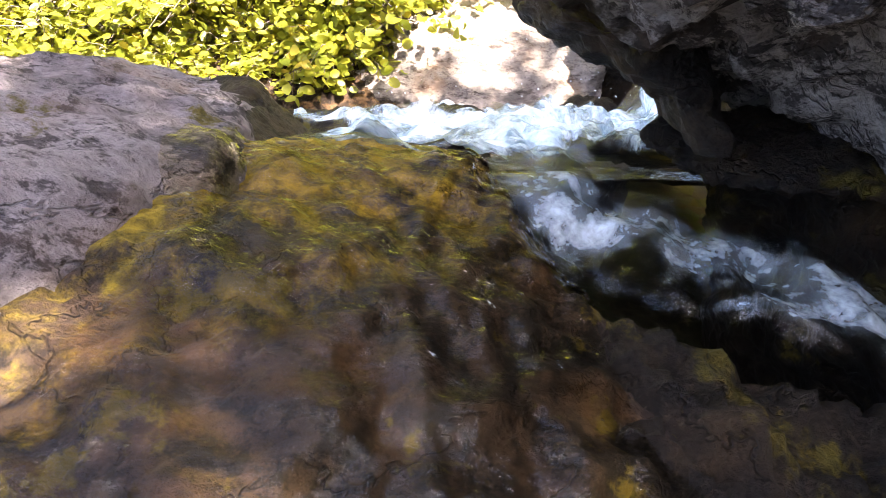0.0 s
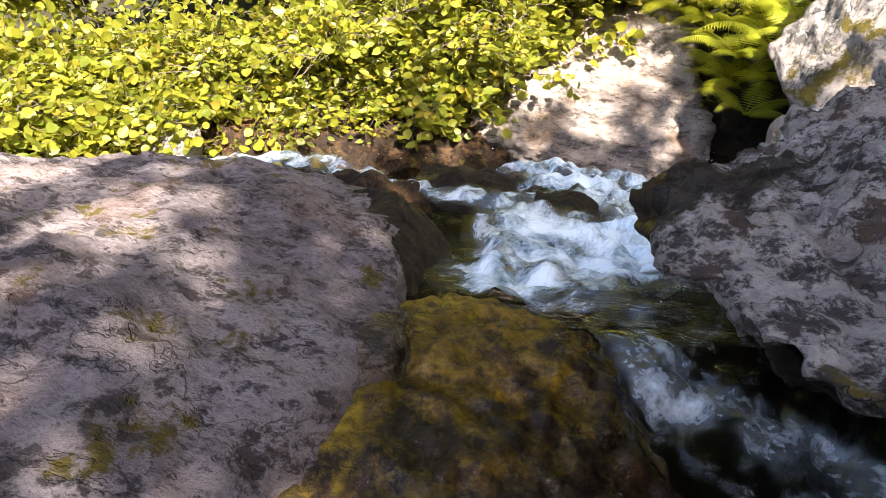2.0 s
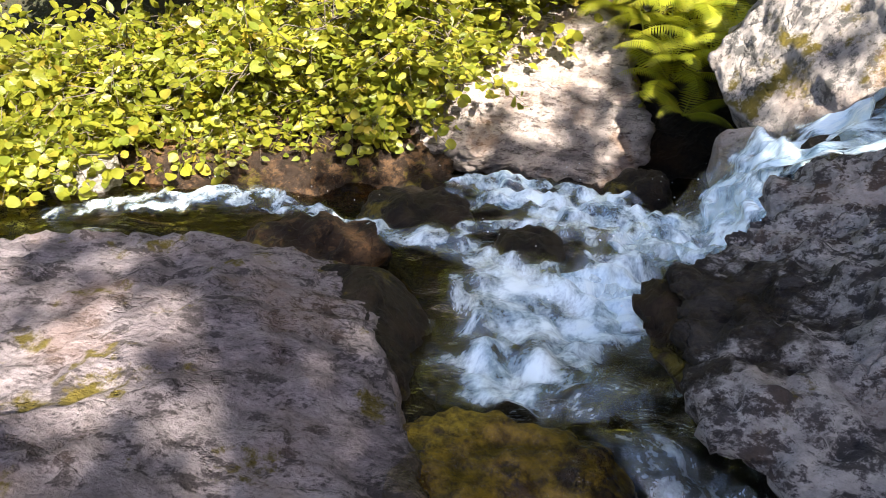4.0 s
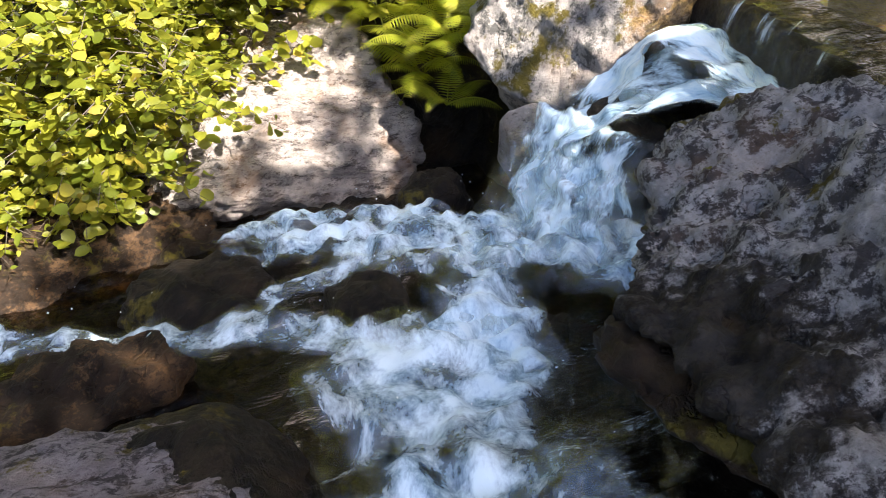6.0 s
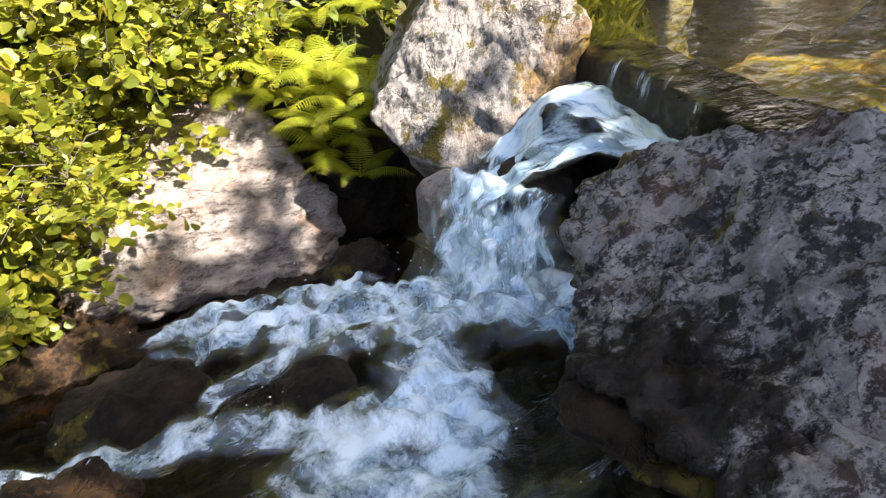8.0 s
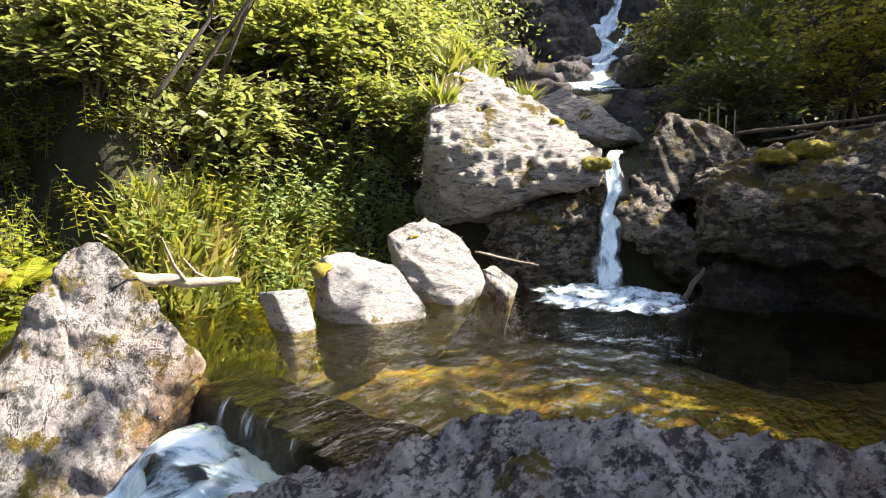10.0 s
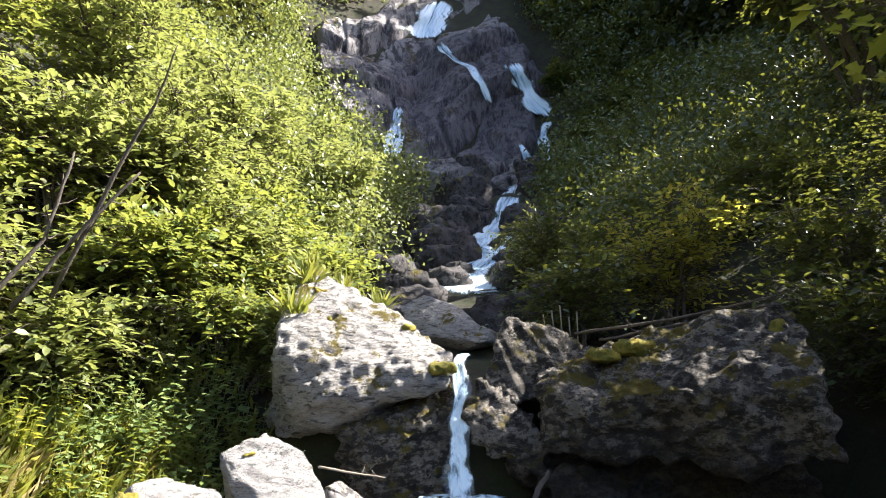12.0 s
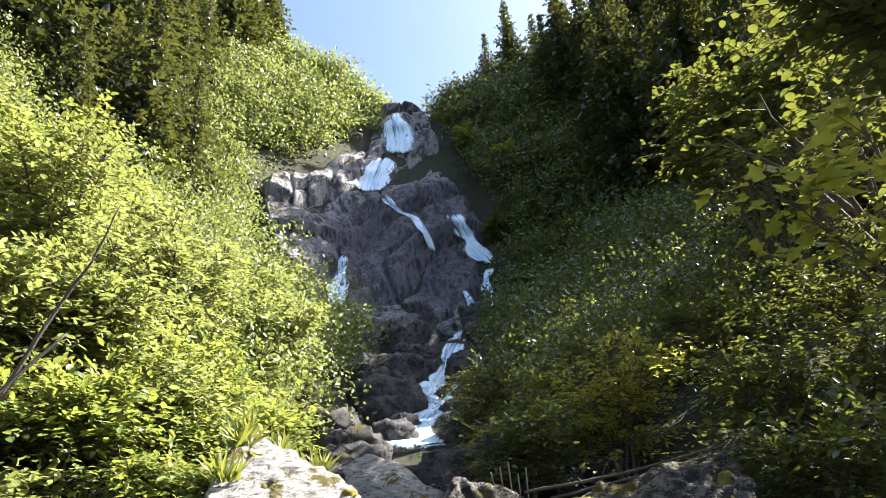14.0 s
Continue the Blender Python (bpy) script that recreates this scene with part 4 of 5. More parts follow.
# ---- vegetation ----
def shrub(name, label, at, stems, leaf, mat, kind="round", seed=0, per_twig=9, twigs=26, spread=0.5, droop=0.25, leaf_up=0.75, category="bush", group="", stem_r=0.014, twig_len=0.45, bare=0.25):
    """A shrub with arching stems (each a height, a reach east and a reach north), side twigs and leaves of their own direction."""
    rng = np.random.default_rng(seed)
    root = thing(name, at, label, category, group)
    verts, faces, pl, di, up, sz = [], [], [], [], [], []
    for k, (h, ex, ny) in enumerate(stems):
        start = Vector((rng.uniform(-0.1, 0.1), rng.uniform(-0.1, 0.1), -0.15))
        pts = []
        for i in range(9):
            f = i / 8
            wob = Vector((noise.noise(Vector((k, f * 2, seed))), noise.noise(Vector((k + 9, f * 2, seed))), 0)) * 0.12 * h
            pts.append(start + Vector((ex * f ** 1.5, ny * f ** 1.5, h * (f - droop * f ** 3) + 0.15)) + wob * f)
        r0 = stem_r * max(1.0, h) ** 0.8
        tube(verts, faces, pts, [r0 * (1 - 0.8 * i / 8) for i in range(9)], 6)
        for j in range(twigs):
            f = bare + (1 - bare) * rng.random() ** 0.8
            i = min(int(f * 8), 7)
            p = pts[i].lerp(pts[i + 1], f * 8 - i)
            d = Vector(rng.normal(size=3))
            d.z = abs(d.z) * 0.5 - 0.15
            d = (d.normalized() + Vector((ex, ny, 0)) * 0.35).normalized()
            ln = twig_len * rng.uniform(0.5, 1.2) * (1.2 - 0.5 * f) * (1 + spread)
            tw = [p, p + d * ln * 0.5 + Vector((0, 0, 0.04)), p + d * ln + Vector((0, 0, -0.12 * ln))]
            tube(verts, faces, tw, [r0 * 0.28, r0 * 0.18, r0 * 0.08], 3)
            for m in range(per_twig):
                g = 0.2 + 0.8 * (m + rng.random()) / per_twig
                q = tw[0].lerp(tw[1], g * 2) if g < 0.5 else tw[1].lerp(tw[2], g * 2 - 1)
                side = d.cross(Vector((0, 0, 1))) * (1 if m % 2 else -1)
                dd = d * 0.6 + side * rng.uniform(0.4, 1.1) + Vector(rng.normal(size=3)) * 0.3
                pl.append(q + Vector(rng.normal(size=3)) * 0.02)
                di.append(dd)
                up.append(Vector(rng.normal(size=3)) * (1 - leaf_up) + Vector((0, 0, leaf_up)) + sun_dir * 0.25)
                sz.append(leaf * rng.uniform(0.45, 1.25))
    part("branching", mesh_of("branching", verts, faces, M_BARK), root)["kind"] = "stuff"
    part("crown", leaves("crown", pl, di, up, sz, mat, kind), root)["kind"] = "stuff"
    return root


def stems_to(rng, n, h, reach, toward, wide):
    """Stem ends round a main direction."""
    out = []
    for _ in range(n):
        a = math.atan2(toward[1], toward[0]) + rng.uniform(-wide, wide)
        r = reach * rng.uniform(0.35, 1.1)
        out.append((h * rng.uniform(0.6, 1.1), r * math.cos(a), r * math.sin(a)))
    return out


rr = random.Random(5)
NB = dict(group="broad-leaved bushes on the sunny bank")
for i, (x, y, z, h, reach) in enumerate(((-1.0, 4.45, -0.75, 0.75, 0.95), (-0.5, 4.65, -0.55, 0.75, 0.8), (-1.55, 4.4, -0.95, 0.85, 0.95), (-2.2, 4.25, -1.05, 0.9, 0.9), (-2.9, 4.0, -1.1, 0.95, 0.9), (-3.6, 3.5, -1.1, 1.0, 0.9),
                                         (-1.1, 5.0, -0.3, 1.0, 0.85), (-2.0, 4.9, -0.4, 1.0, 0.9), (-2.9, 4.7, -0.5, 1.1, 0.9), (-3.8, 4.3, -0.6, 1.1, 1.0), (-0.2, 5.1, -0.15, 0.9, 0.75), (0.25, 5.2, 0.0, 0.8, 0.5),
                                         (-1.4, 5.7, 0.3, 1.1, 0.8), (-2.4, 5.6, 0.2, 1.1, 0.8), (-3.4, 5.3, 0.1, 1.2, 0.9), (-0.3, 5.8, 0.4, 1.1, 0.7), (-4.4, 4.0, -0.8, 1.1, 0.9),
                                         (-1.0, 4.2, -1.15, 0.6, 0.55), (-1.6, 4.05, -1.2, 0.6, 0.55), (-2.2, 3.9, -1.25, 0.65, 0.55), (-2.8, 3.6, -1.25, 0.65, 0.6), (-3.4, 3.2, -1.2, 0.7, 0.7), (-0.55, 4.5, -0.8, 0.5, 0.75), (0.0, 4.75, -0.4, 0.6, 0.8), (0.25, 4.9, -0.2, 0.7, 0.8))):
    shrub("broadleaf_bush", "bush of round yellow-green leaves overhanging the stream bank", (x, y, z), stems_to(rr, 7, h, reach, (0.25, -1.0), 1.2), 0.064, M_LEAF, "round" if i % 3 else "oval", 100 + i, per_twig=11, twigs=30, droop=0.62, twig_len=0.34, leaf_up=0.42, **NB)

rl = random.Random(15)
for i, (x, y, z, h, reach) in enumerate(((-2.9, 3.15, -1.15, 0.55, 0.65), (-3.5, 2.8, -1.15, 0.6, 0.7), (-4.1, 2.5, -1.1, 0.7, 0.8), (-3.2, 3.5, -1.1, 0.7, 0.8))):
    shrub("broadleaf_bush", "low bush of round green leaves trailing over the water's edge", (x, y, z), stems_to(rl, 7, h, reach, (0.25, -1.0), 1.3), 0.06, M_LEAF, "round", 140 + i, per_twig=11, twigs=30, droop=0.6, twig_len=0.32, leaf_up=0.42, **NB)


def fern(at, n, length, seed, label="arching green fern clump with feathery fronds"):
    """A fern: fronds that arch outwards, each with two rows of narrow leaflets."""
    rng = np.random.default_rng(seed)
    root = thing("fern", at, label, "fern", "ferns on the sunny bank")
    for k in range(n):
        a = 2 * math.pi * (k + rng.uniform(-0.3, 0.3)) / n
        ln = length * rng.uniform(0.7, 1.1)
        out = Vector((math.cos(a), math.sin(a), 0))
        rise = rng.uniform(0.5, 0.95)
        pts = [out * (ln * 0.85 * f) + Vector((0, 0, ln * (rise * 1.2 * f - 1.0 * rise * f * f * 0.95))) for f in np.linspace(0, 1, 12)]
        pl, di, up, sz = [], [], [], []
        m = 30
        for j in range(2, m):
            f = j / m
            x = f * 11
            i = min(int(x), 10)
            p = pts[i].lerp(pts[i + 1], x - i)
            d = (pts[i + 1] - pts[i]).normalized()
            nor = d.cross(Vector((0, 0, 1))).normalized()
            top = nor.cross(d)
            w = ln * 0.26 * min(1.0, f * 4.0) * (1.02 - f) ** 0.75 + 0.008
            for s in (-1, 1):
                pl.append(p)
                di.append(nor * s + d * 0.35 + Vector((0, 0, -0.15)))
                up.append(top if top.z > 0 else -top)
                sz.append(w)
        v, fc = [], []
        tube(v, fc, pts, [0.004 * (1 - 0.8 * f / 11) for f in range(12)], 4)
        fr = part("frond", leaves("frond", pl, di, up, sz, M_FERN, "pinna"), root)
        part("stalk", mesh_of("stalk", v, fc, M_FERN), fr)
    return root


for i, (x, y, z, n, ln) in enumerate(((0.72, 4.02, -0.72, 9, 0.5), (0.98, 4.1, -0.45, 9, 0.5), (0.62, 4.35, -0.5, 10, 0.55), (0.95, 4.5, -0.2, 10, 0.55), (0.5, 4.7, -0.25, 9, 0.5), (1.1, 4.9, 0.1, 10, 0.6), (0.62, 5.1, 0.05, 9, 0.6), (1.35, 5.3, 0.45, 9, 0.6), (0.75, 3.75, -0.78, 6, 0.36), (1.2, 4.3, -0.1, 9, 0.5), (0.85, 3.9, -0.5, 8, 0.5), (1.35, 4.6, 0.15, 9, 0.55), (0.4, 4.4, -0.45, 9, 0.5), (1.5, 4.4, 0.2, 8, 0.5), (0.66, 3.85, -0.52, 8, 0.42), (0.74, 4.0, -0.3, 9, 0.45), (0.5, 4.05, -0.3, 8, 0.42), (0.9, 3.78, -0.38, 7, 0.38))):
    fern((x, y, z), n, ln, 200 + i)


def ground_z(x, y):
    return float(ground_height(np.float64(x), np.float64(y)))


def tufts(name, label, spots, n, length, mat, kind, seed, category="grass", lean=0.5):
    """Blades that spring from tussocks, as one object of stuff."""
    rng = np.random.default_rng(seed)
    pl, di, up, sz = [], [], [], []
    for x, y, r in spots:
        for _ in range(n):
            a, b = rng.normal(size=2) * r * 0.5
            d = np.array([rng.normal() * lean, rng.normal() * lean, 1.0])
            pl.append((x + a, y + b, ground_z(x + a, y + b) - 0.02))
            di.append(d)
            up.append((rng.normal(), rng.normal(), 0.2))
            sz.append(length * rng.uniform(0.5, 1.2))
    ob = new(name, leaves(name, pl, di, up, sz, mat, kind))
    return tagged(ob, label, category, kind="stuff")


bank = []
for _ in range(85):
    u = rr.uniform(2.7, 5.2)
    v = float(np.interp(u, LEFT_U, LEFT_V)) + rr.uniform(-0.05, 0.9)
    bank.append((*xy(u, v), 0.16))
tufts("bank_grass", "long yellow-green grass tussocks hanging over the pool bank", bank, 60, 0.26, M_GRASS, "blade", 3, lean=0.55)

straw = []
for _ in range(34):
    u = rl.uniform(2.9, 5.0)
    straw.append((*xy(u, float(np.interp(u, LEFT_U, LEFT_V)) + rl.uniform(-0.02, 0.75)), 0.14))
tufts("dry_grass", "bleached straw-coloured grass hanging among the green tussocks", straw, 55, 0.24, M_STRAW, "blade", 4, lean=0.75)


def herb(at, h, n, leaf, seed, mat=M_HERB, label="leafy green herb clump on the bank", kind="oval"):
    """A clump of upright stalks set with leaves all round."""
    rng = np.random.default_rng(seed)
    root = thing("herb_clump", at, label, "herb", "leafy herbs on the banks")
    v, f, pl, di, up, sz = [], [], [], [], [], []
    for _ in range(n):
        lean = Vector((rng.normal() * 0.3, rng.normal() * 0.3, 1))
        hh = h * rng.uniform(0.6, 1.1)
        foot = Vector((rng.normal() * 0.12, rng.normal() * 0.12, -0.05))
        pts = [foot + lean * (hh * t) for t in (0, 0.5, 1)]
        tube(v, f, pts, [0.004, 0.003, 0.0015], 4)
        for j in range(14):
            t = 0.15 + 0.85 * j / 14
            a = j * 2.4 + rng.uniform(-0.4, 0.4)
            pl.append(foot + lean * (hh * t))
            di.append(Vector((math.cos(a), math.sin(a), 0.1 - 0.35 * rng.random())))
            up.append(Vector((rng.normal() * 0.2, rng.normal() * 0.2, 1)))
            sz.append(leaf * (1.15 - 0.6 * t) * rng.uniform(0.7, 1.2))
    part("stalk", mesh_of("stalk", v, f, M_HERB), root)["kind"] = "stuff"
    part("foliage", leaves("foliage", pl, di, up, sz, mat, kind), root)["kind"] = "stuff"
    return root


for i in range(170):
    u = rr.uniform(1.6, 5.8)
    v = float(np.interp(u, LEFT_U, LEFT_V)) + rr.uniform(0.15, 2.6)
    x, y = xy(u, v)
    herb((x, y, ground_z(x, y)), rr.uniform(0.25, 0.5), 9, rr.uniform(0.05, 0.095), 300 + i, rr.choice((M_HERB, M_LEAF, M_LEAF)))

for i, (x, y) in enumerate(((3.7, 3.85), (3.95, 3.75), (4.1, 4.05), (4.35, 4.2), (3.75, 4.2), (4.0, 4.4), (4.5, 4.5), (3.45, 3.9), (4.25, 3.95))):
    herb((x, y, ground_z(x, y)), 0.62, 12, 0.1, 480 + i, M_HERB, "blue-green leafy herb clump beside the bleached boulder")
for i, (x, y) in enumerate(((3.35, 3.8), (3.55, 3.95), (3.2, 4.05), (3.75, 3.95), (3.45, 4.2), (3.9, 4.1), (3.05, 4.3), (3.65, 4.35), (3.3, 4.45), (4.1, 4.25), (3.9, 4.4), (3.0, 4.0), (4.2, 4.05), (4.35, 4.1))):
    herb((x, y, ground_z(x, y)), 0.55 + 0.012 * i, 11, 0.095, 1400 + i, M_ANGELICA, "pale blue-green umbel herb in full sun on the bank")
for i, (x, y, h) in enumerate(((4.55, 4.12, 0.7), (4.8, 4.28, 0.75), (5.1, 4.42, 0.75), (5.45, 4.58, 0.8), (4.95, 4.65, 0.8), (5.8, 4.7, 0.8), (4.3, 4.3, 0.7))):
    shrub("low_shrub", "low leafy green shrub beside the bleached boulder", (x, y, ground_z(x, y)), stems_to(rr, 7, h, 0.45, (0, -1), 2.4), 0.075, M_ALDER if i % 2 else M_HERB, "oval", 450 + i, per_twig=9, twigs=26, droop=0.4, twig_len=0.25, bare=0.05, category="shrub", group="low shrubs beside the boulder")
for i in range(60):
    u = rl.uniform(0.6, 3.2)
    x, y = xy(u, float(np.interp(u, LEFT_U, LEFT_V)) + rl.uniform(0.2, 2.2))
    herb((x, y, ground_z(x, y)), rl.uniform(0.3, 0.55), 9, rl.uniform(0.06, 0.1), 1300 + i, rl.choice((M_LEAF, M_FERN, M_HERB)), "sunlit yellow-green herb clump on the bank")
# alder thicket on the sunny slope
LT = dict(group="alder shrubs on the sunny slope")
for i, (u, v, h) in enumerate(((4.2, 4.6, 1.9), (5.2, 4.0, 1.9), (6.3, 3.4, 1.9), (5.4, 5.2, 2.4), (6.8, 4.6, 2.3), (8.2, 3.6, 2.4), (7.8, 5.6, 2.6), (9.6, 4.4, 2.6), (10.8, 3.2, 2.3), (3.4, 5.2, 2.0), (9.6, 6.4, 2.8), (12.5, 4.6, 2.8), (4.4, 6.2, 2.4), (6.2, 6.8, 2.6), (2.4, 5.6, 1.6), (5.2, 3.1, 0.9), (6.1, 2.8, 0.9), (4.5, 3.3, 0.9), (7.2, 2.7, 1.1), (5.8, 3.6, 1.2), (3.9, 3.9, 1.0), (8.4, 2.4, 1.3))):
    x, y = xy(u, v)
    shrub("alder_shrub", "dense alder shrub with small bright green leaves", (x, y, ground_z(x, y)), stems_to(rr, 9, h, 0.9 * h / 2, (-0.3, -0.6), 2.6), 0.072 + 0.0035 * u, M_ALDER if i % 3 else M_HERB, "oval", 400 + i, per_twig=13, twigs=36, droop=0.2, twig_len=0.5, bare=0.12, category="shrub", **LT)
# shade of these shrubs is in their leaf colour, sun in the bright one's
RT = dict(group="shaded shrubs on the shady bank")
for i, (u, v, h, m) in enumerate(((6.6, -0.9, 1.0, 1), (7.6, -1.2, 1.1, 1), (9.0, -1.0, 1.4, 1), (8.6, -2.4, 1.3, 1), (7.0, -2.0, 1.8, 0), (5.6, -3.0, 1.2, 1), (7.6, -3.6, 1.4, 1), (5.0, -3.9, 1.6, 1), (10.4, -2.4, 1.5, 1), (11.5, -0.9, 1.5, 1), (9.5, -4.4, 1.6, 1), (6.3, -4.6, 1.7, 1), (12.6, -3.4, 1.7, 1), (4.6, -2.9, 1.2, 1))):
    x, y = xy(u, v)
    shrub("shrub", "shaded dark green shrub on the shady bank" if m else "sunlit yellow-green shrub among darker bushes", (x, y, ground_z(x, y)), stems_to(rr, 8, h, 0.85 * h / 2, (-0.3, 0.6), 2.6), 0.075, M_LEAF_SHADE if m else M_LEAF_SUNLIT, "oval", 500 + i,
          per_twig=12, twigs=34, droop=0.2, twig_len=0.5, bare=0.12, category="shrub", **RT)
# trees added on the right bank, mostly out of view, to shade the stream
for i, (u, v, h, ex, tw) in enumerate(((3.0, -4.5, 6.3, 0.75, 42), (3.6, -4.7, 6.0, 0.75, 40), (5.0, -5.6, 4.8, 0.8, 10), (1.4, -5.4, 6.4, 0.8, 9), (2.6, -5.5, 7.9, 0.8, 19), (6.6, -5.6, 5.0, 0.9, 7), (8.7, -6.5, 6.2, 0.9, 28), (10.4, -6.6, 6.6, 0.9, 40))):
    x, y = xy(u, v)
    shrub("alder_tree", "leafy tree added mostly out of view to shade the stream", (x, y, ground_z(x, y)), [(s[0] * 0.5 + (h - 1.2) * 0.48, s[1], s[2]) for s in stems_to(rr, 9, h - 1.2, 1.6 * ex, (-UY, UX), 1.6)], 0.12, M_LEAF_SHADE, "round", 600 + i, per_twig=9, twigs=tw, droop=0.12, twig_len=0.75, bare=0.64,
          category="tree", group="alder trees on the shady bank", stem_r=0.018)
shrub("overhanging_branch", "shaded leafy alder branch hanging over the pool", (*xy(2.3, -2.7), 0.3), [(2.0, -0.4, 0.6), (1.7, -0.3, 0.8), (1.5, -0.6, 0.6), (1.2, -0.1, 0.7)], 0.06, M_LEAF_SHADE, "oval", 640, per_twig=8, twigs=16, droop=0.1, twig_len=0.34, bare=0.3, category="branch")
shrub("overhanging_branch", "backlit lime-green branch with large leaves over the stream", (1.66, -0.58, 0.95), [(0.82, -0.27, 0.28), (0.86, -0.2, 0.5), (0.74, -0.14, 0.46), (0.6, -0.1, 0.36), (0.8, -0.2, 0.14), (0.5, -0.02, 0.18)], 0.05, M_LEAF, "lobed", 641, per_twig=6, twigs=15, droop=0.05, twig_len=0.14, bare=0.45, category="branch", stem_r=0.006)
for i in range(5):
    v, f = [], []
    sx0, sy0 = 5.75 + 0.05 * i, 1.7 - 0.06 * i
    tube(v, f, [(0, 0, 0), (0.02 * (i - 2), 0, 0.25), (0.05 * (i - 2), 0.01, 0.42 + 0.05 * (i % 3))], [0.006, 0.005, 0.009], 5)
    ob = new("dead_stalk", mesh_of("dead_stalk", v, f, M_DRY))
    ob.location = (sx0, sy0, 1.08)
    tagged(ob, "dry brown seed stalk standing behind the boulders", "plant", "dry stalks")


# ---- the far valley ----
EYE = Vector((-0.03, 0.36, 0.9))


CLIFF_F = [0, 0.1, 0.24, 0.37, 0.5, 0.59, 0.72, 0.94, 1.0]
CLIFF_LEFT = [7.5, 9.6, 11.6, 13.2, 10.2, 7.9, 6.3, 4.0, 3.4]
CLIFF_RIGHT = [-2.2, -3.0, -4.6, -5.4, -4.0, -3.2, -2.0, -0.8, -0.6]


def cliff():
    """The rock wall under the waterfall, with ledges, buttresses and joints."""
    nv, ns = 230, 240
    verts = []
    for i in range(ns):
        for j in range(nv):
            f, g = i / (ns - 1), j / (nv - 1)
            u = 31.0 + 25.5 * f
            wob = 0.9 * noise.noise(Vector((f * 9, 3.0, 1.0)))
            lo, hi = float(np.interp(f, CLIFF_F, CLIFF_RIGHT)) + wob, float(np.interp(f, CLIFF_F, CLIFF_LEFT)) + 1.3 * wob
            v = lo + (hi - lo) * g
            x, y = xy(u, v)
            z = ground_z(x, y) - 0.4
            p = Vector((u, v, z))
            ledge = z * 0.17 + 0.9 * noise.noise(p * 0.11) + 0.07 * v
            step = ledge % 1.0
            joint = v * 0.3 + 0.9 * noise.noise(p * 0.16) + 0.05 * z
            cell = noise.noise(Vector((math.floor(joint) * 3.1, math.floor(ledge) * 2.3, 0.5)))
            d = 1.4 * fbm(p * 0.12, 2) + 0.12 * fbm(p * 0.9, 4) + 1.5 * (min(step * 4.0, 1.0) * (1.15 - 0.5 * step) - 0.6) + 0.8 * cell
            d -= 0.8 * max(0.0, 0.08 - abs((joint % 1.0) - 0.5)) * 12 * (0.5 + 0.5 * cell)
            edge = min(1.0, g / 0.1, (1 - g) / 0.1, f / 0.05)
            d = d - 2.4 * (1 - edge) + 0.6
            verts.append((x - UX * d * 0.85, y - UY * d * 0.85, z + d * 0.35))
    faces = [(i * nv + j, i * nv + j + 1, (i + 1) * nv + j + 1, (i + 1) * nv + j) for i in range(ns - 1) for j in range(nv - 1)]
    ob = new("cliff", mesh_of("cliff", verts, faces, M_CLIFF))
    tagged(ob, "broad violet-grey rock wall with ledges under the waterfall", "cliff", kind="structure")
    return BVHTree.FromPolygons(verts, faces)


WALL = cliff()


def on_slope(az, el, lift=0.0):
    """The place on the valley's slope or rock wall at a bearing (degrees, from +y to the left) and a height angle seen from the stream."""
    d = Vector((-math.sin(radians(az)) * math.cos(radians(el)), math.cos(radians(az)) * math.cos(radians(el)), math.sin(radians(el))))
    hit = WALL.ray_cast(EYE, d)
    s = np.arange(6.0, hit[3] or 140.0, 0.15)
    under = EYE.z + d.z * s < ground_height(EYE.x + d.x * s, EYE.y + d.y * s)
    far = float(s[np.argmax(under)]) if under.any() else (hit[3] or 140.0)
    return EYE + d * (far - lift)


def far_fall(label, line, widths, froth=0.1, lift=0.35):
    """A fall or cascade laid on the slope along bearings and height angles, with a width at each."""
    along, across = 9 * (len(line) - 1), 8
    verts, froths, flows = [], [], []
    for i in range(along + 1):
        x = i / 9
        k = min(int(x), len(line) - 2)
        t = x - k
        wob = noise.noise(Vector((i * 0.35, len(label) + line[0][0], 1.5)))
        az, el = line[k][0] * (1 - t) + line[k + 1][0] * t + 0.12 * wob, line[k][1] * (1 - t) + line[k + 1][1] * t
        dist = (on_slope(az, el) - EYE).length
        half = 1.1 * (widths[k] * (1 - t) + widths[k + 1] * t) * (1 + 0.8 * wob) / dist * 57.3
        for j in range(across + 1):
            s = 2 * j / across - 1
            verts.append(on_slope(az - half * s, el, lift))
            end = min(1.0, i / along / 0.12, (1 - i / along) / 0.12)
            froths.append(froth - 0.35 * max(0.0, abs(s) - 0.45) / 0.55 - 0.2 * (1 - end))
            flows.append((i / along * 0.9 * (line[0][1] - line[-1][1]), half * s * dist / 57.3, len(label)))
    for _ in range(2):
        verts = [(verts[n] + verts[max(n - across - 1, n % (across + 1))] + verts[min(n + across + 1, along * (across + 1) + n % (across + 1))]) / 3 for n in range(len(verts))]
    w = across + 1
    faces = [(i * w + j, i * w + j + 1, (i + 1) * w + j + 1, (i + 1) * w + j) for i in range(along) for j in range(across)]
    me = mesh_of("waterfall", verts, faces, M_FAR_FALL)
    me.attributes.new("froth", "FLOAT", "POINT").data.foreach_set("value", froths)
    me.attributes.new("flow", "FLOAT_VECTOR", "POINT").data.foreach_set("vector", [c for w3 in flows for c in w3])
    tagged(new("waterfall", me), label, "waterfall", "falls of the upper stream", "structure")


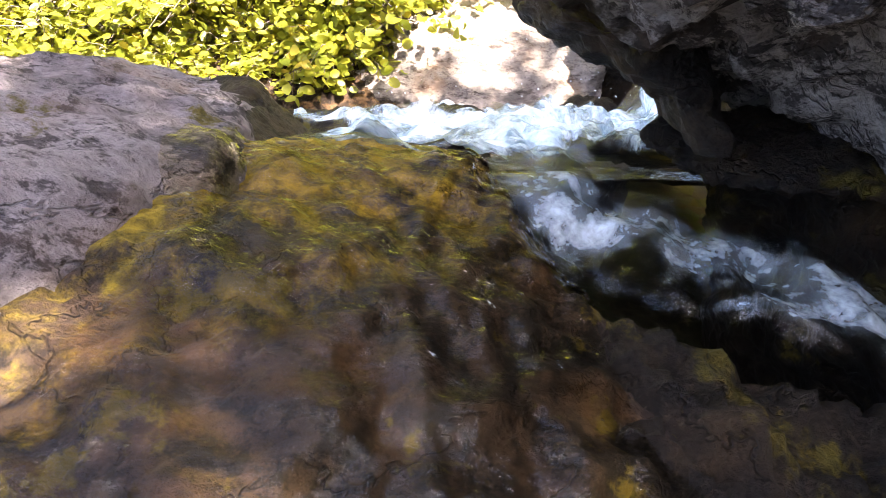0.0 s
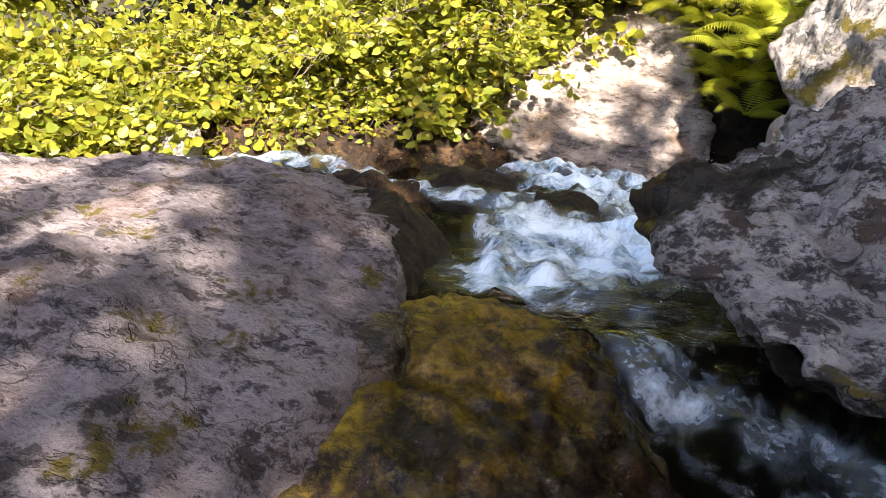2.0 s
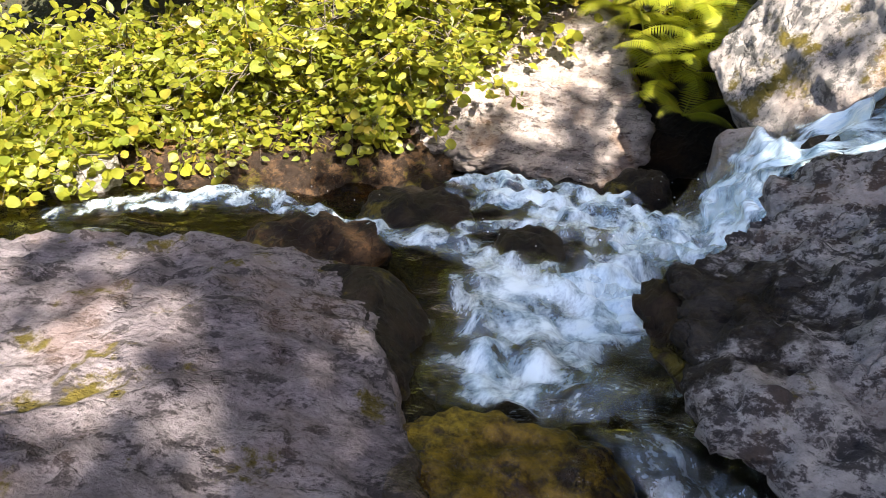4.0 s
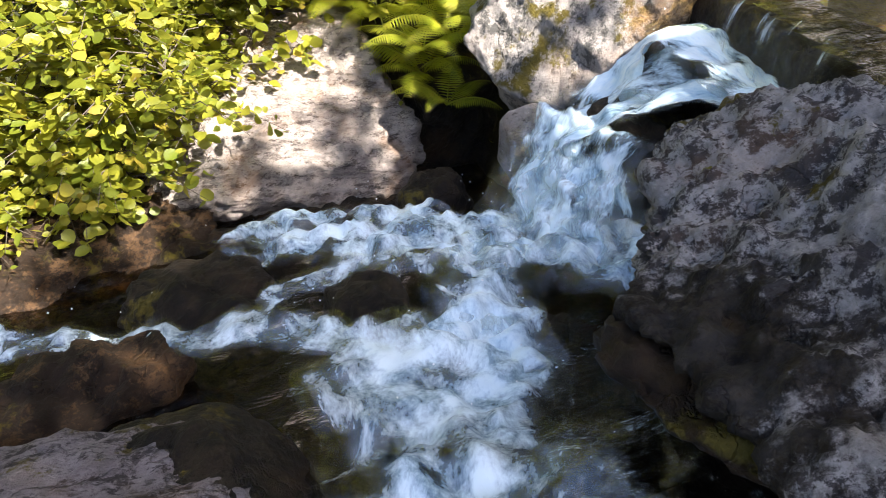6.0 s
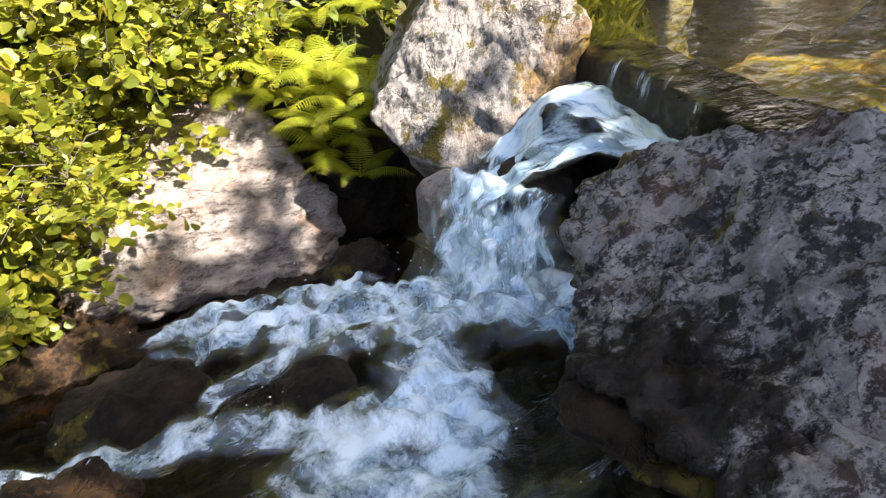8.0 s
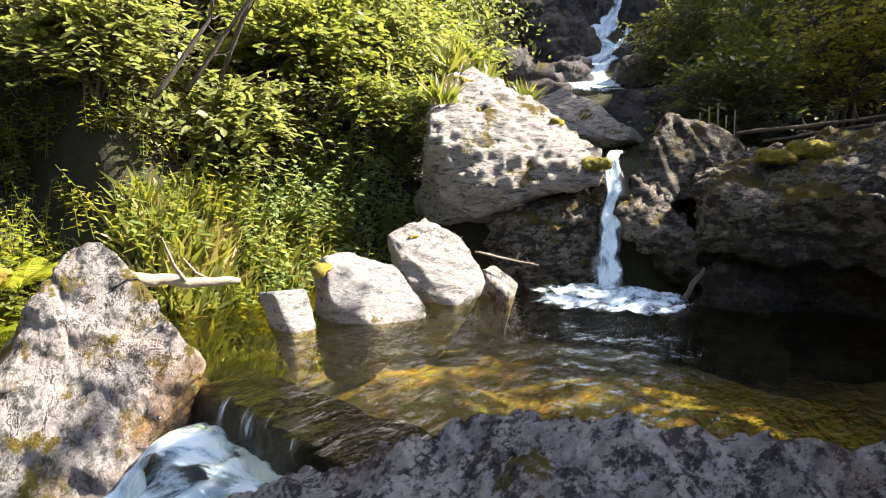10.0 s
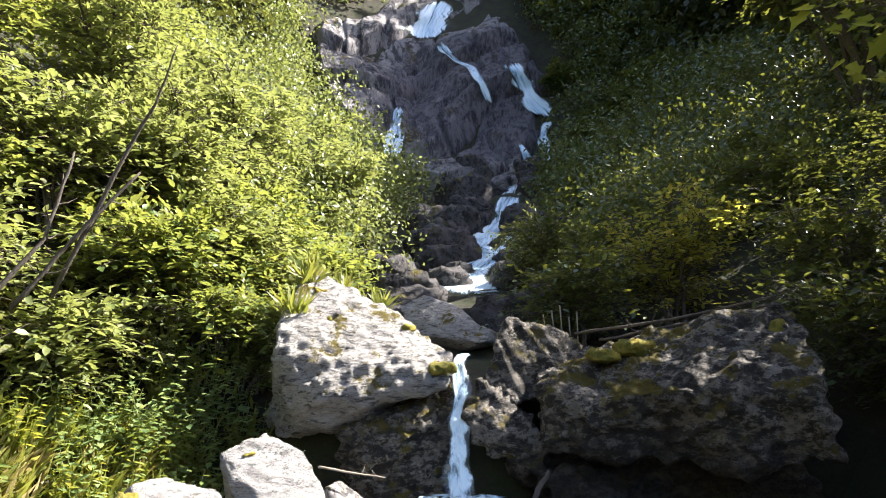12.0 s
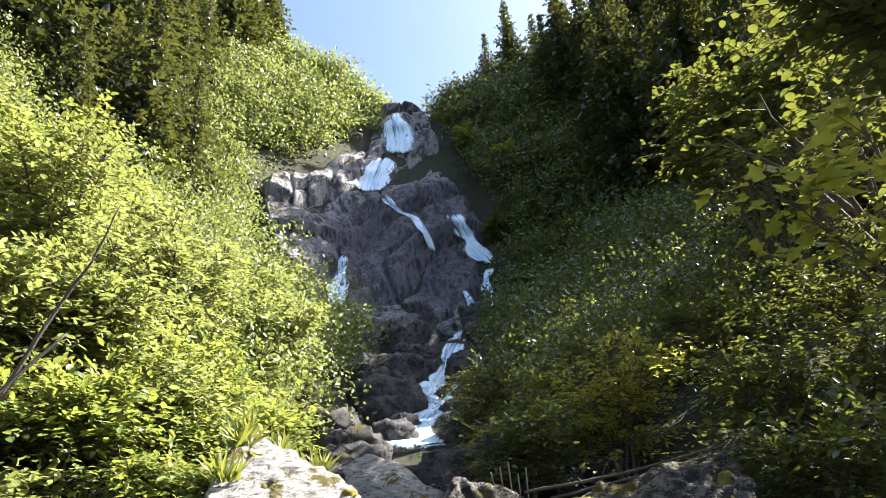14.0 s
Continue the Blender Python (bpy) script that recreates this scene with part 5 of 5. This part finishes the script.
far_fall("white waterfall at the head of the valley", [(-69.0, 38.2), (-69.3, 37.0), (-69.6, 35.6), (-69.4, 34.4)], [1.2, 1.9, 2.2, 1.8])
far_fall("white waterfall below the upper ledge", [(-67.9, 34.2), (-67.3, 33.2), (-66.6, 32.0), (-66.3, 31.0)], [1.3, 1.8, 1.8, 1.0])
far_fall("slanting white waterfall on the rock wall", [(-74.9, 28.9), (-75.8, 27.3), (-76.8, 25.5), (-78.3, 23.8)], [0.7, 0.9, 1.0, 1.1])
far_fall("thin white waterfall on the rock wall", [(-67.6, 31.0), (-68.4, 30.0), (-69.5, 29.2), (-71.0, 28.6), (-72.0, 27.0), (-72.8, 25.2)], [0.4, 0.5, 0.3, 0.5, 0.5, 0.3], 0.06)
far_fall("thin white waterfall beside the sunlit rock", [(-63.7, 25.4), (-63.5, 24.2), (-63.2, 22.4), (-62.8, 20.4)], [0.3, 0.45, 0.6, 0.5], 0.06)
far_fall("white cascade at the foot of the rock wall", [(-78.4, 23.6), (-77.6, 22.4), (-77.9, 21.0), (-78.0, 19.8)], [0.5, 0.4, 0.5, 0.5], 0.08)
far_fall("thin white cascade at the foot of the rock wall", [(-75.3, 21.8), (-76.0, 20.7), (-76.8, 19.4)], [0.3, 0.4, 0.4], 0.08)
far_fall("white cascade tumbling among dark boulders", [(-74.9, 18.3), (-74.1, 16.6), (-73.3, 14.9), (-71.9, 13.5), (-71.2, 12.5), (-72.2, 11.6), (-70.4, 10.3), (-69.3, 8.9), (-68.6, 7.6)], [0.5, 0.65, 0.5, 0.6, 0.4, 0.65, 0.55, 1.1, 1.3], 0.06, 0.4)
far_fall("thin side strand of the boulder cascade", [(-74.6, 14.4), (-73.8, 12.6), (-72.6, 10.6)], [0.2, 0.25, 0.3], 0.04, 0.4)


def hillside():
    """Alder scrub on both slopes: thousands of leafy clumps, left out on rock and stream."""
    rng = np.random.default_rng(8)
    groups = {"left": [], "right": []}
    for _ in range(3700):
        u = 9 + 78 * rng.random() ** 1.25
        side = rng.random() < 0.46
        if side:
            v = np.interp(u, LEFT_U, LEFT_V) + rng.random() ** 1.3 * (8 + 0.75 * u)
        else:
            v = np.interp(u, RIGHT_U, RIGHT_V) - rng.random() ** 1.6 * (8 + 0.6 * u)
        fc = (u - 31) / 25.5
        if -0.05 < fc < 1.02 and np.interp(fc, CLIFF_F, CLIFF_RIGHT) - 1.6 < v < np.interp(fc, CLIFF_F, CLIFF_LEFT) - 0.5:
            continue
        groups["left" if side else "right"].append((u, v))
    for _ in range(850):
        u = rng.uniform(35, 60)
        fc = (u - 31) / 25.5
        if rng.random() < 0.5:
            groups["left"].append((u, np.interp(fc, CLIFF_F, CLIFF_LEFT) + rng.uniform(0.8, 8)))
        else:
            groups["right"].append((u, np.interp(fc, CLIFF_F, CLIFF_RIGHT) - rng.uniform(1.8, 8)))
    for key, spots in groups.items():
        pl, di, up, sz = [], [], [], []
        for u, v in spots:
            x, y = xy(u, v)
            z = ground_z(x, y)
            r = rng.uniform(0.6, 2.1) * (0.75 + 0.014 * u)
            size = 0.04 + 0.0068 * u
            k = int((150 if u < 60 else 60) * min(1.9, r) * max(1.0, ((0.12 + 0.0042 * u) / size) ** 1.6) * 0.62)
            lobes = random_unit(rng, 6) * [0.6, 0.6, 0.45] + [0, 0, 0.45]
            d = random_unit(rng, k)
            d[:, 2] = np.abs(d[:, 2]) * 0.9 - 0.1
            c = lobes[rng.integers(0, 6, k)]
            pl.append(np.array([x, y, z]) + (c + d * rng.uniform(0.35, 0.62, (k, 1))) * r)
            di.append(random_unit(rng, k) + d * 0.6)
            up.append(d + [0, 0, 0.5] + rng.normal(size=(k, 3)) * 0.3)
            sz.append(rng.uniform(0.6, 1.2, k) * size)
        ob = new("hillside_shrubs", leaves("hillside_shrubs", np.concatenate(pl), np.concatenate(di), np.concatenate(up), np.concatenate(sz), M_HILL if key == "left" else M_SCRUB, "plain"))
        tagged(ob, "dense green alder scrub covering the sunny slope" if key == "left" else "scrub on the shaded slope with its shade in the leaf colour", "scrub", kind="stuff")


hillside()
# bushes in sun take the bright leaf, shaded ones the darkened leaf
for i, (az, el, h, mat) in enumerate(((-78.5, 34.0, 3.6, M_LEAF), (-81.5, 32.0, 3.4, M_LEAF), (-83.5, 30.5, 3.0, M_LEAF_SHADE), (-80.5, 26.0, 3.0, M_LEAF_SHADE), (-82.5, 20.0, 2.4, M_LEAF_SHADE), (-84.4, 21.5, 2.8, M_LEAF_SHADE), (-88.9, 24.5, 3.0, M_LEAF_SHADE),
                                      (-87.4, 28.5, 3.0, M_LEAF_SHADE), (-85.7, 34.5, 3.2, M_LEAF_SHADE), (-75.0, 37.2, 1.8, M_LEAF), (-80.0, 16.5, 1.8, M_LEAF_SHADE), (-83.5, 15.0, 1.8, M_LEAF_SHADE))):
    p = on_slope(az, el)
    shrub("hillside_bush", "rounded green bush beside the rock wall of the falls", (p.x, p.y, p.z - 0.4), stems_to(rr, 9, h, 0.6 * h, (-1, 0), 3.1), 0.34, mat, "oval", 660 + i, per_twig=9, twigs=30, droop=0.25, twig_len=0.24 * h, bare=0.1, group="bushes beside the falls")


def spruce(name, h, seed, at):
    """A spruce: tapered trunk and whorls of drooping boughs set with needle sprays."""
    rng = np.random.default_rng(seed)
    root = thing(name, at, "tall dark green spruce with drooping boughs", "spruce", "spruces on the slopes")
    v, f = [], []
    tube(v, f, [(0, 0, -0.5), (0.02, 0, h * 0.5), (0, 0.02, h)], [h * 0.016, h * 0.009, 0.01], 7)
    part("trunk", mesh_of("trunk", v, f, M_BARK), root)
    pl, di, up, sz = [], [], [], []
    z = h * 0.1
    while z < h * 0.985:
        t = z / h
        reach = h * 0.2 * (1 - t) ** 0.85 * rng.uniform(0.55, 1.25) + 0.05
        n = 9 if t < 0.7 else 6
        for k in range(n):
            a = 2 * math.pi * (k + rng.random()) / n
            o = np.array([math.cos(a), math.sin(a), 0])
            bough = reach * rng.uniform(0.6, 1.15)
            m = max(3, int(bough / 0.17))
            for j in range(m):
                g = (j + 0.6) / m
                p = np.array([0, 0, z]) + o * bough * g + [0, 0, -0.5 * bough * g + 0.25 * bough * g * g]
                for _ in range(2):
                    pl.append(p + rng.normal(size=3) * 0.05)
                    di.append(o * 0.8 + rng.normal(size=3) * 0.55 + [0, 0, -0.3])
                    up.append([rng.normal() * 0.5, rng.normal() * 0.5, 1])
                    sz.append((0.3 + 0.25 * (1 - t)) * rng.uniform(0.6, 1.2) * h / 14)
        z += h * 0.027 * rng.uniform(0.7, 1.3)
    part("crown", leaves("crown", pl, di, up, sz, M_NEEDLE, "plain"), root)["kind"] = "stuff"
    return root


kinds = [spruce("spruce", hh, 700 + k, (*xy(70, 30 + 8 * k), 60)) for k, hh in enumerate((11.0, 14.0, 9.0))]
for k, ob in enumerate(kinds):
    x, y = xy(64 + 3 * k, 27 + 7 * k)
    ob.location = (x, y, ground_z(x, y))
rs = random.Random(21)
STANDS = [(-80.2, 57, 0.75), (-83.0, 56, 0.7), (-81.6, 60, 0.5), (-87, 50, 0.8), (-89, 48, 0.95), (-90.6, 46, 1.1), (-92.5, 42, 1.1), (-94.5, 38, 1.15), (-97, 36, 1.1), (-99.5, 34, 1.15), (-102, 32, 1.1), (-104.5, 31, 1.1), (-107, 29, 1.05), (-110, 28, 1.1),
          (-96, 46, 1.2), (-100, 45, 1.2), (-104, 42, 1.2), (-108, 38, 1.2), (-113, 30, 1.1), (-102.5, 21, 0.28), (-113, 11.5, 0.62), (-111, 13.5, 0.62), (-107.5, 15, 0.6), (-104.5, 17.5, 0.65), (-109, 18, 0.75), (-54.5, 56, 0.8), (-55.8, 60, 0.7), (-52.6, 54, 0.95), (-50.5, 52, 1.0), (-48, 46, 1.05), (-45.5, 42, 1.1), (-42.5, 38, 1.1), (-40, 36, 1.15),
          (-37, 34, 1.1), (-34, 33, 1.1), (-46, 50, 1.1), (-41, 46, 1.1), (-36, 42, 1.1), (-49.5, 60, 1.0), (-30, 32, 1.1), (-58.5, 64, 0.35), (-39, 27, 0.7), (-41.5, 29, 0.8), (-43.5, 27, 0.66), (-45.5, 30, 0.78), (-48, 31, 0.7), (-40, 33, 0.85), (-46.5, 34, 0.8), (-37, 25, 0.66), (-35, 27, 0.7), (-90, 60, 0.9), (-94, 54, 1.1), (-86, 62, 0.7)]
for i, (az, dist, size) in enumerate(STANDS):
    x, y = EYE.x - math.sin(radians(az)) * dist, EYE.y + math.cos(radians(az)) * dist
    copy_thing(kinds[i % 3], pose(x, y, ground_z(x, y) - 0.2, 0, 0, rs.uniform(0, 360)) @ Matrix.Scale(size * (1.3 if dist > 25 else 1.0), 4))
for i in range(22):
    u = rs.uniform(14, 55)
    x, y = xy(u, -rs.uniform(11 + 0.1 * u, 26))
    copy_thing(kinds[i % 3], pose(x, y, ground_z(x, y) - 0.2, 0, 0, rs.uniform(0, 360)) @ Matrix.Scale(rs.uniform(0.8, 1.25), 4))
for i in range(60):
    u, s = rs.uniform(15, 90), 1 if i % 2 else -1
    v = s * rs.uniform(24 + 0.25 * u, 60)
    x, y = xy(u, v)
    copy_thing(kinds[i % 3], pose(x, y, ground_z(x, y) - 0.2, 0, 0, rs.uniform(0, 360)) @ Matrix.Scale(rs.uniform(0.8, 1.2), 4))


# ---- small things ----
def moss_material():
    n = Nodes("yellow_green_moss", 0.95)
    a, b = n.noise(9, 5, 0.6), n.noise(120, 4, 0.7)
    return n.done(n.mix(n.ramp(a, 0.35, 0.65), (0.16, 0.15, 0.02), (0.36, 0.27, 0.03)), None, n.bump(b, 1.0, 0.02))


def drop_material():
    n = Nodes("white_spray", 0.25)
    return n.done(n.mix(n.noise(40, 2), (0.8, 0.86, 0.92), (0.95, 0.96, 0.98)))


M_MOSS, M_DROP = moss_material(), drop_material()
for i, (x, y, z, s) in enumerate(((1.36, 3.6, 0.445, 0.06), (3.5, 3.25, 0.44, 0.07), (4.52, 2.25, 1.0, 0.12), (4.95, 0.85, 1.12, 0.2), (4.84, -0.08, 1.22, 0.14), (4.29, 2.91, 1.0, 0.1), (2.52, 3.2, 0.31, 0.07), (1.27, 4.22, 0.3, 0.14), (4.75, 1.05, 1.06, 0.16), (4.62, 3.5, 1.7, 0.12), (4.45, 3.3, 1.42, 0.1), (4.9, 2.75, 1.36, 0.1))):
    lump("moss_cushion", "yellow-green moss cushion growing on stone", (x, y, z), (s, 0.85 * s, 0.36 * s), M_MOSS, 800 + i, 0.01, turn=i, group="moss cushions", category="moss", rough=0.035, freq=9.0)


def stick(name, label, pts, radii, mat, category="wood", twigs=0, seed=0):
    """A dead stick or log with a slightly crooked line and side stubs."""
    r = random.Random(seed)
    fine, rad = [], []
    for i in range(len(pts) - 1):
        for k in range(5):
            t = k / 5
            fine.append(Vector(pts[i]).lerp(Vector(pts[i + 1]), t) + Vector((r.uniform(-1, 1), r.uniform(-1, 1), r.uniform(-1, 1))) * radii[i] * 0.35)
            rad.append((radii[i] * (1 - t) + radii[i + 1] * t) * r.uniform(0.88, 1.1))
    fine.append(Vector(pts[-1]))
    rad.append(radii[-1] * 0.6)
    v, f = [], []
    tube(v, f, fine, rad, 9)
    n = len(v)
    f.append(tuple(range(8, -1, -1)))
    f.append(tuple(range(n - 9, n)))
    for _ in range(twigs):
        k = r.randrange(2, len(fine) - 1)
        d = Vector((r.uniform(-1, 1), r.uniform(-1, 1), r.uniform(0, 1))).normalized()
        tube(v, f, [fine[k], fine[k] + d * 6 * rad[k], fine[k] + d * 11 * rad[k] + Vector((0, 0, 2 * rad[k]))], [rad[k] * 0.5, rad[k] * 0.35, rad[k] * 0.15], 5)
    base = Vector(pts[0])
    ob = new(name, mesh_of(name, [p - base for p in v], f, mat))
    ob.location = base
    return tagged(ob, label, category)


stick("driftwood_log", "bleached grey driftwood log lying on the pool bank", [(1.42, 3.42, 0.36), (1.62, 3.3, 0.34), (1.86, 3.14, 0.33)], [0.03, 0.028, 0.02], M_DRY, "log", 2, 1)
stick("twig", "thin dry twig caught between the boulders", [(3.8, 2.89, 0.34), (3.9, 2.74, 0.3), (4.05, 2.5, 0.25)], [0.009, 0.008, 0.004], M_DRY, "twig", 2, 2)
stick("stick", "brown stick leaning out of the pool on a boulder", [(4.2, 1.6, -0.1), (4.27, 1.52, 0.1), (4.36, 1.42, 0.3)], [0.022, 0.02, 0.016], M_BARK, "stick", 0, 3)
stick("fallen_branch", "thin fallen branch lying across the mossy boulder", [(5.5, 1.4, 1.3), (5.25, 0.57, 1.36), (5.02, -0.2, 1.48)], [0.014, 0.011, 0.006], M_BARK, "branch", 4, 4)
stick("fallen_branch", "bare grey fallen branch behind the boulder", [(5.6, 1.2, 1.24), (5.5, 0.3, 1.38), (5.3, -0.5, 1.5)], [0.012, 0.009, 0.005], M_BARK, "branch", 4, 5)
for i, pts in enumerate(([(2.9, 4.5, 1.5), (2.98, 4.0, 2.54), (3.01, 3.81, 2.86), (2.97, 3.61, 3.25)], [(2.7, 4.6, 1.4), (2.93, 4.24, 2.02), (3.1, 4.0, 2.4)], [(2.5, 4.7, 1.3), (2.75, 4.42, 1.87), (2.8, 4.3, 2.5)])):
    stick("bare_branch", "dark bare alder branch standing out of the thicket", pts, [0.018, 0.014, 0.01, 0.005][:len(pts)], M_BARK, "branch", 5, 10 + i)
for i, (x, y, z) in enumerate(((4.82, 3.7, 1.95), (4.65, 3.62, 1.82), (5.0, 3.45, 1.78), (5.05, 3.1, 1.58), (4.3, 3.5, 1.5))):
    rng = np.random.default_rng(840 + i)
    n = 60
    d = np.c_[rng.normal(size=(n, 2)) * 0.6, np.ones(n)]
    ob = new("grass_tuft", leaves("grass_tuft", np.c_[rng.normal(size=(n, 2)) * 0.04, np.full(n, -0.05)], d, rng.normal(size=(n, 3)), rng.uniform(0.12, 0.3, n), M_GRASS, "blade"))
    ob.location = (x, y, z)
    tagged(ob, "dry yellow grass tuft on the bleached boulder", "grass", "grass tufts on the boulder")


def spray(label, spots, seed):
    """Flung drops of white water near a breaking edge."""
    rng = np.random.default_rng(seed)
    unit = np.array([(1, 0, 0), (-1, 0, 0), (0, 1, 0), (0, -1, 0), (0, 0, 1), (0, 0, -1)], float)
    tri = [(0, 2, 4), (2, 1, 4), (1, 3, 4), (3, 0, 4), (2, 0, 5), (1, 2, 5), (3, 1, 5), (0, 3, 5)]
    v, f = [], []
    for x, y, z, spread, count in spots:
        for _ in range(int(count * 0.16)):
            c = np.array([x, y, z]) + rng.normal(size=3) * 0.7 * spread * [1, 1, 0.6] + [0, 0, 0.5 * spread]
            s = rng.uniform(0.001, 0.004) * rng.uniform(0.5, 1.4, 3)
            k = len(v)
            v.extend(map(tuple, c + unit * s))
            f.extend(tuple(a + k for a in t) for t in tri)
    ob = new("spray", mesh_of("spray", v, f, M_DROP))
    return tagged(ob, label, "spray", kind="stuff")


spray("white drops of spray flung up along the cascade", [(0.55, 2.85, -0.72, 0.12, 90), (0.8, 2.3, -0.55, 0.12, 80), (0.1, 3.22, -0.92, 0.1, 60), (-0.35, 3.38, -1.0, 0.1, 50), (0.3, 2.4, -0.6, 0.12, 70), (0.05, 1.9, -0.5, 0.2, 120),
      (-0.2, 2.3, -0.6, 0.1, 50), (-0.9, 2.62, -0.74, 0.14, 60), (-1.4, 2.85, -0.82, 0.14, 50), (1.2, 2.85, -0.2, 0.07, 50), (0.95, 2.85, -0.5, 0.08, 50), (4.3, 2.05, 0.08, 0.14, 60)], 9)
lump("lichen_patch", "crusty yellow lichen patch on the dark boulder", (0.555, 1.84, -0.045), (0.035, 0.03, 0.02), M_MOSS, 860, 0.006, group="lichen", category="lichen", rough=0.006, freq=20.0)
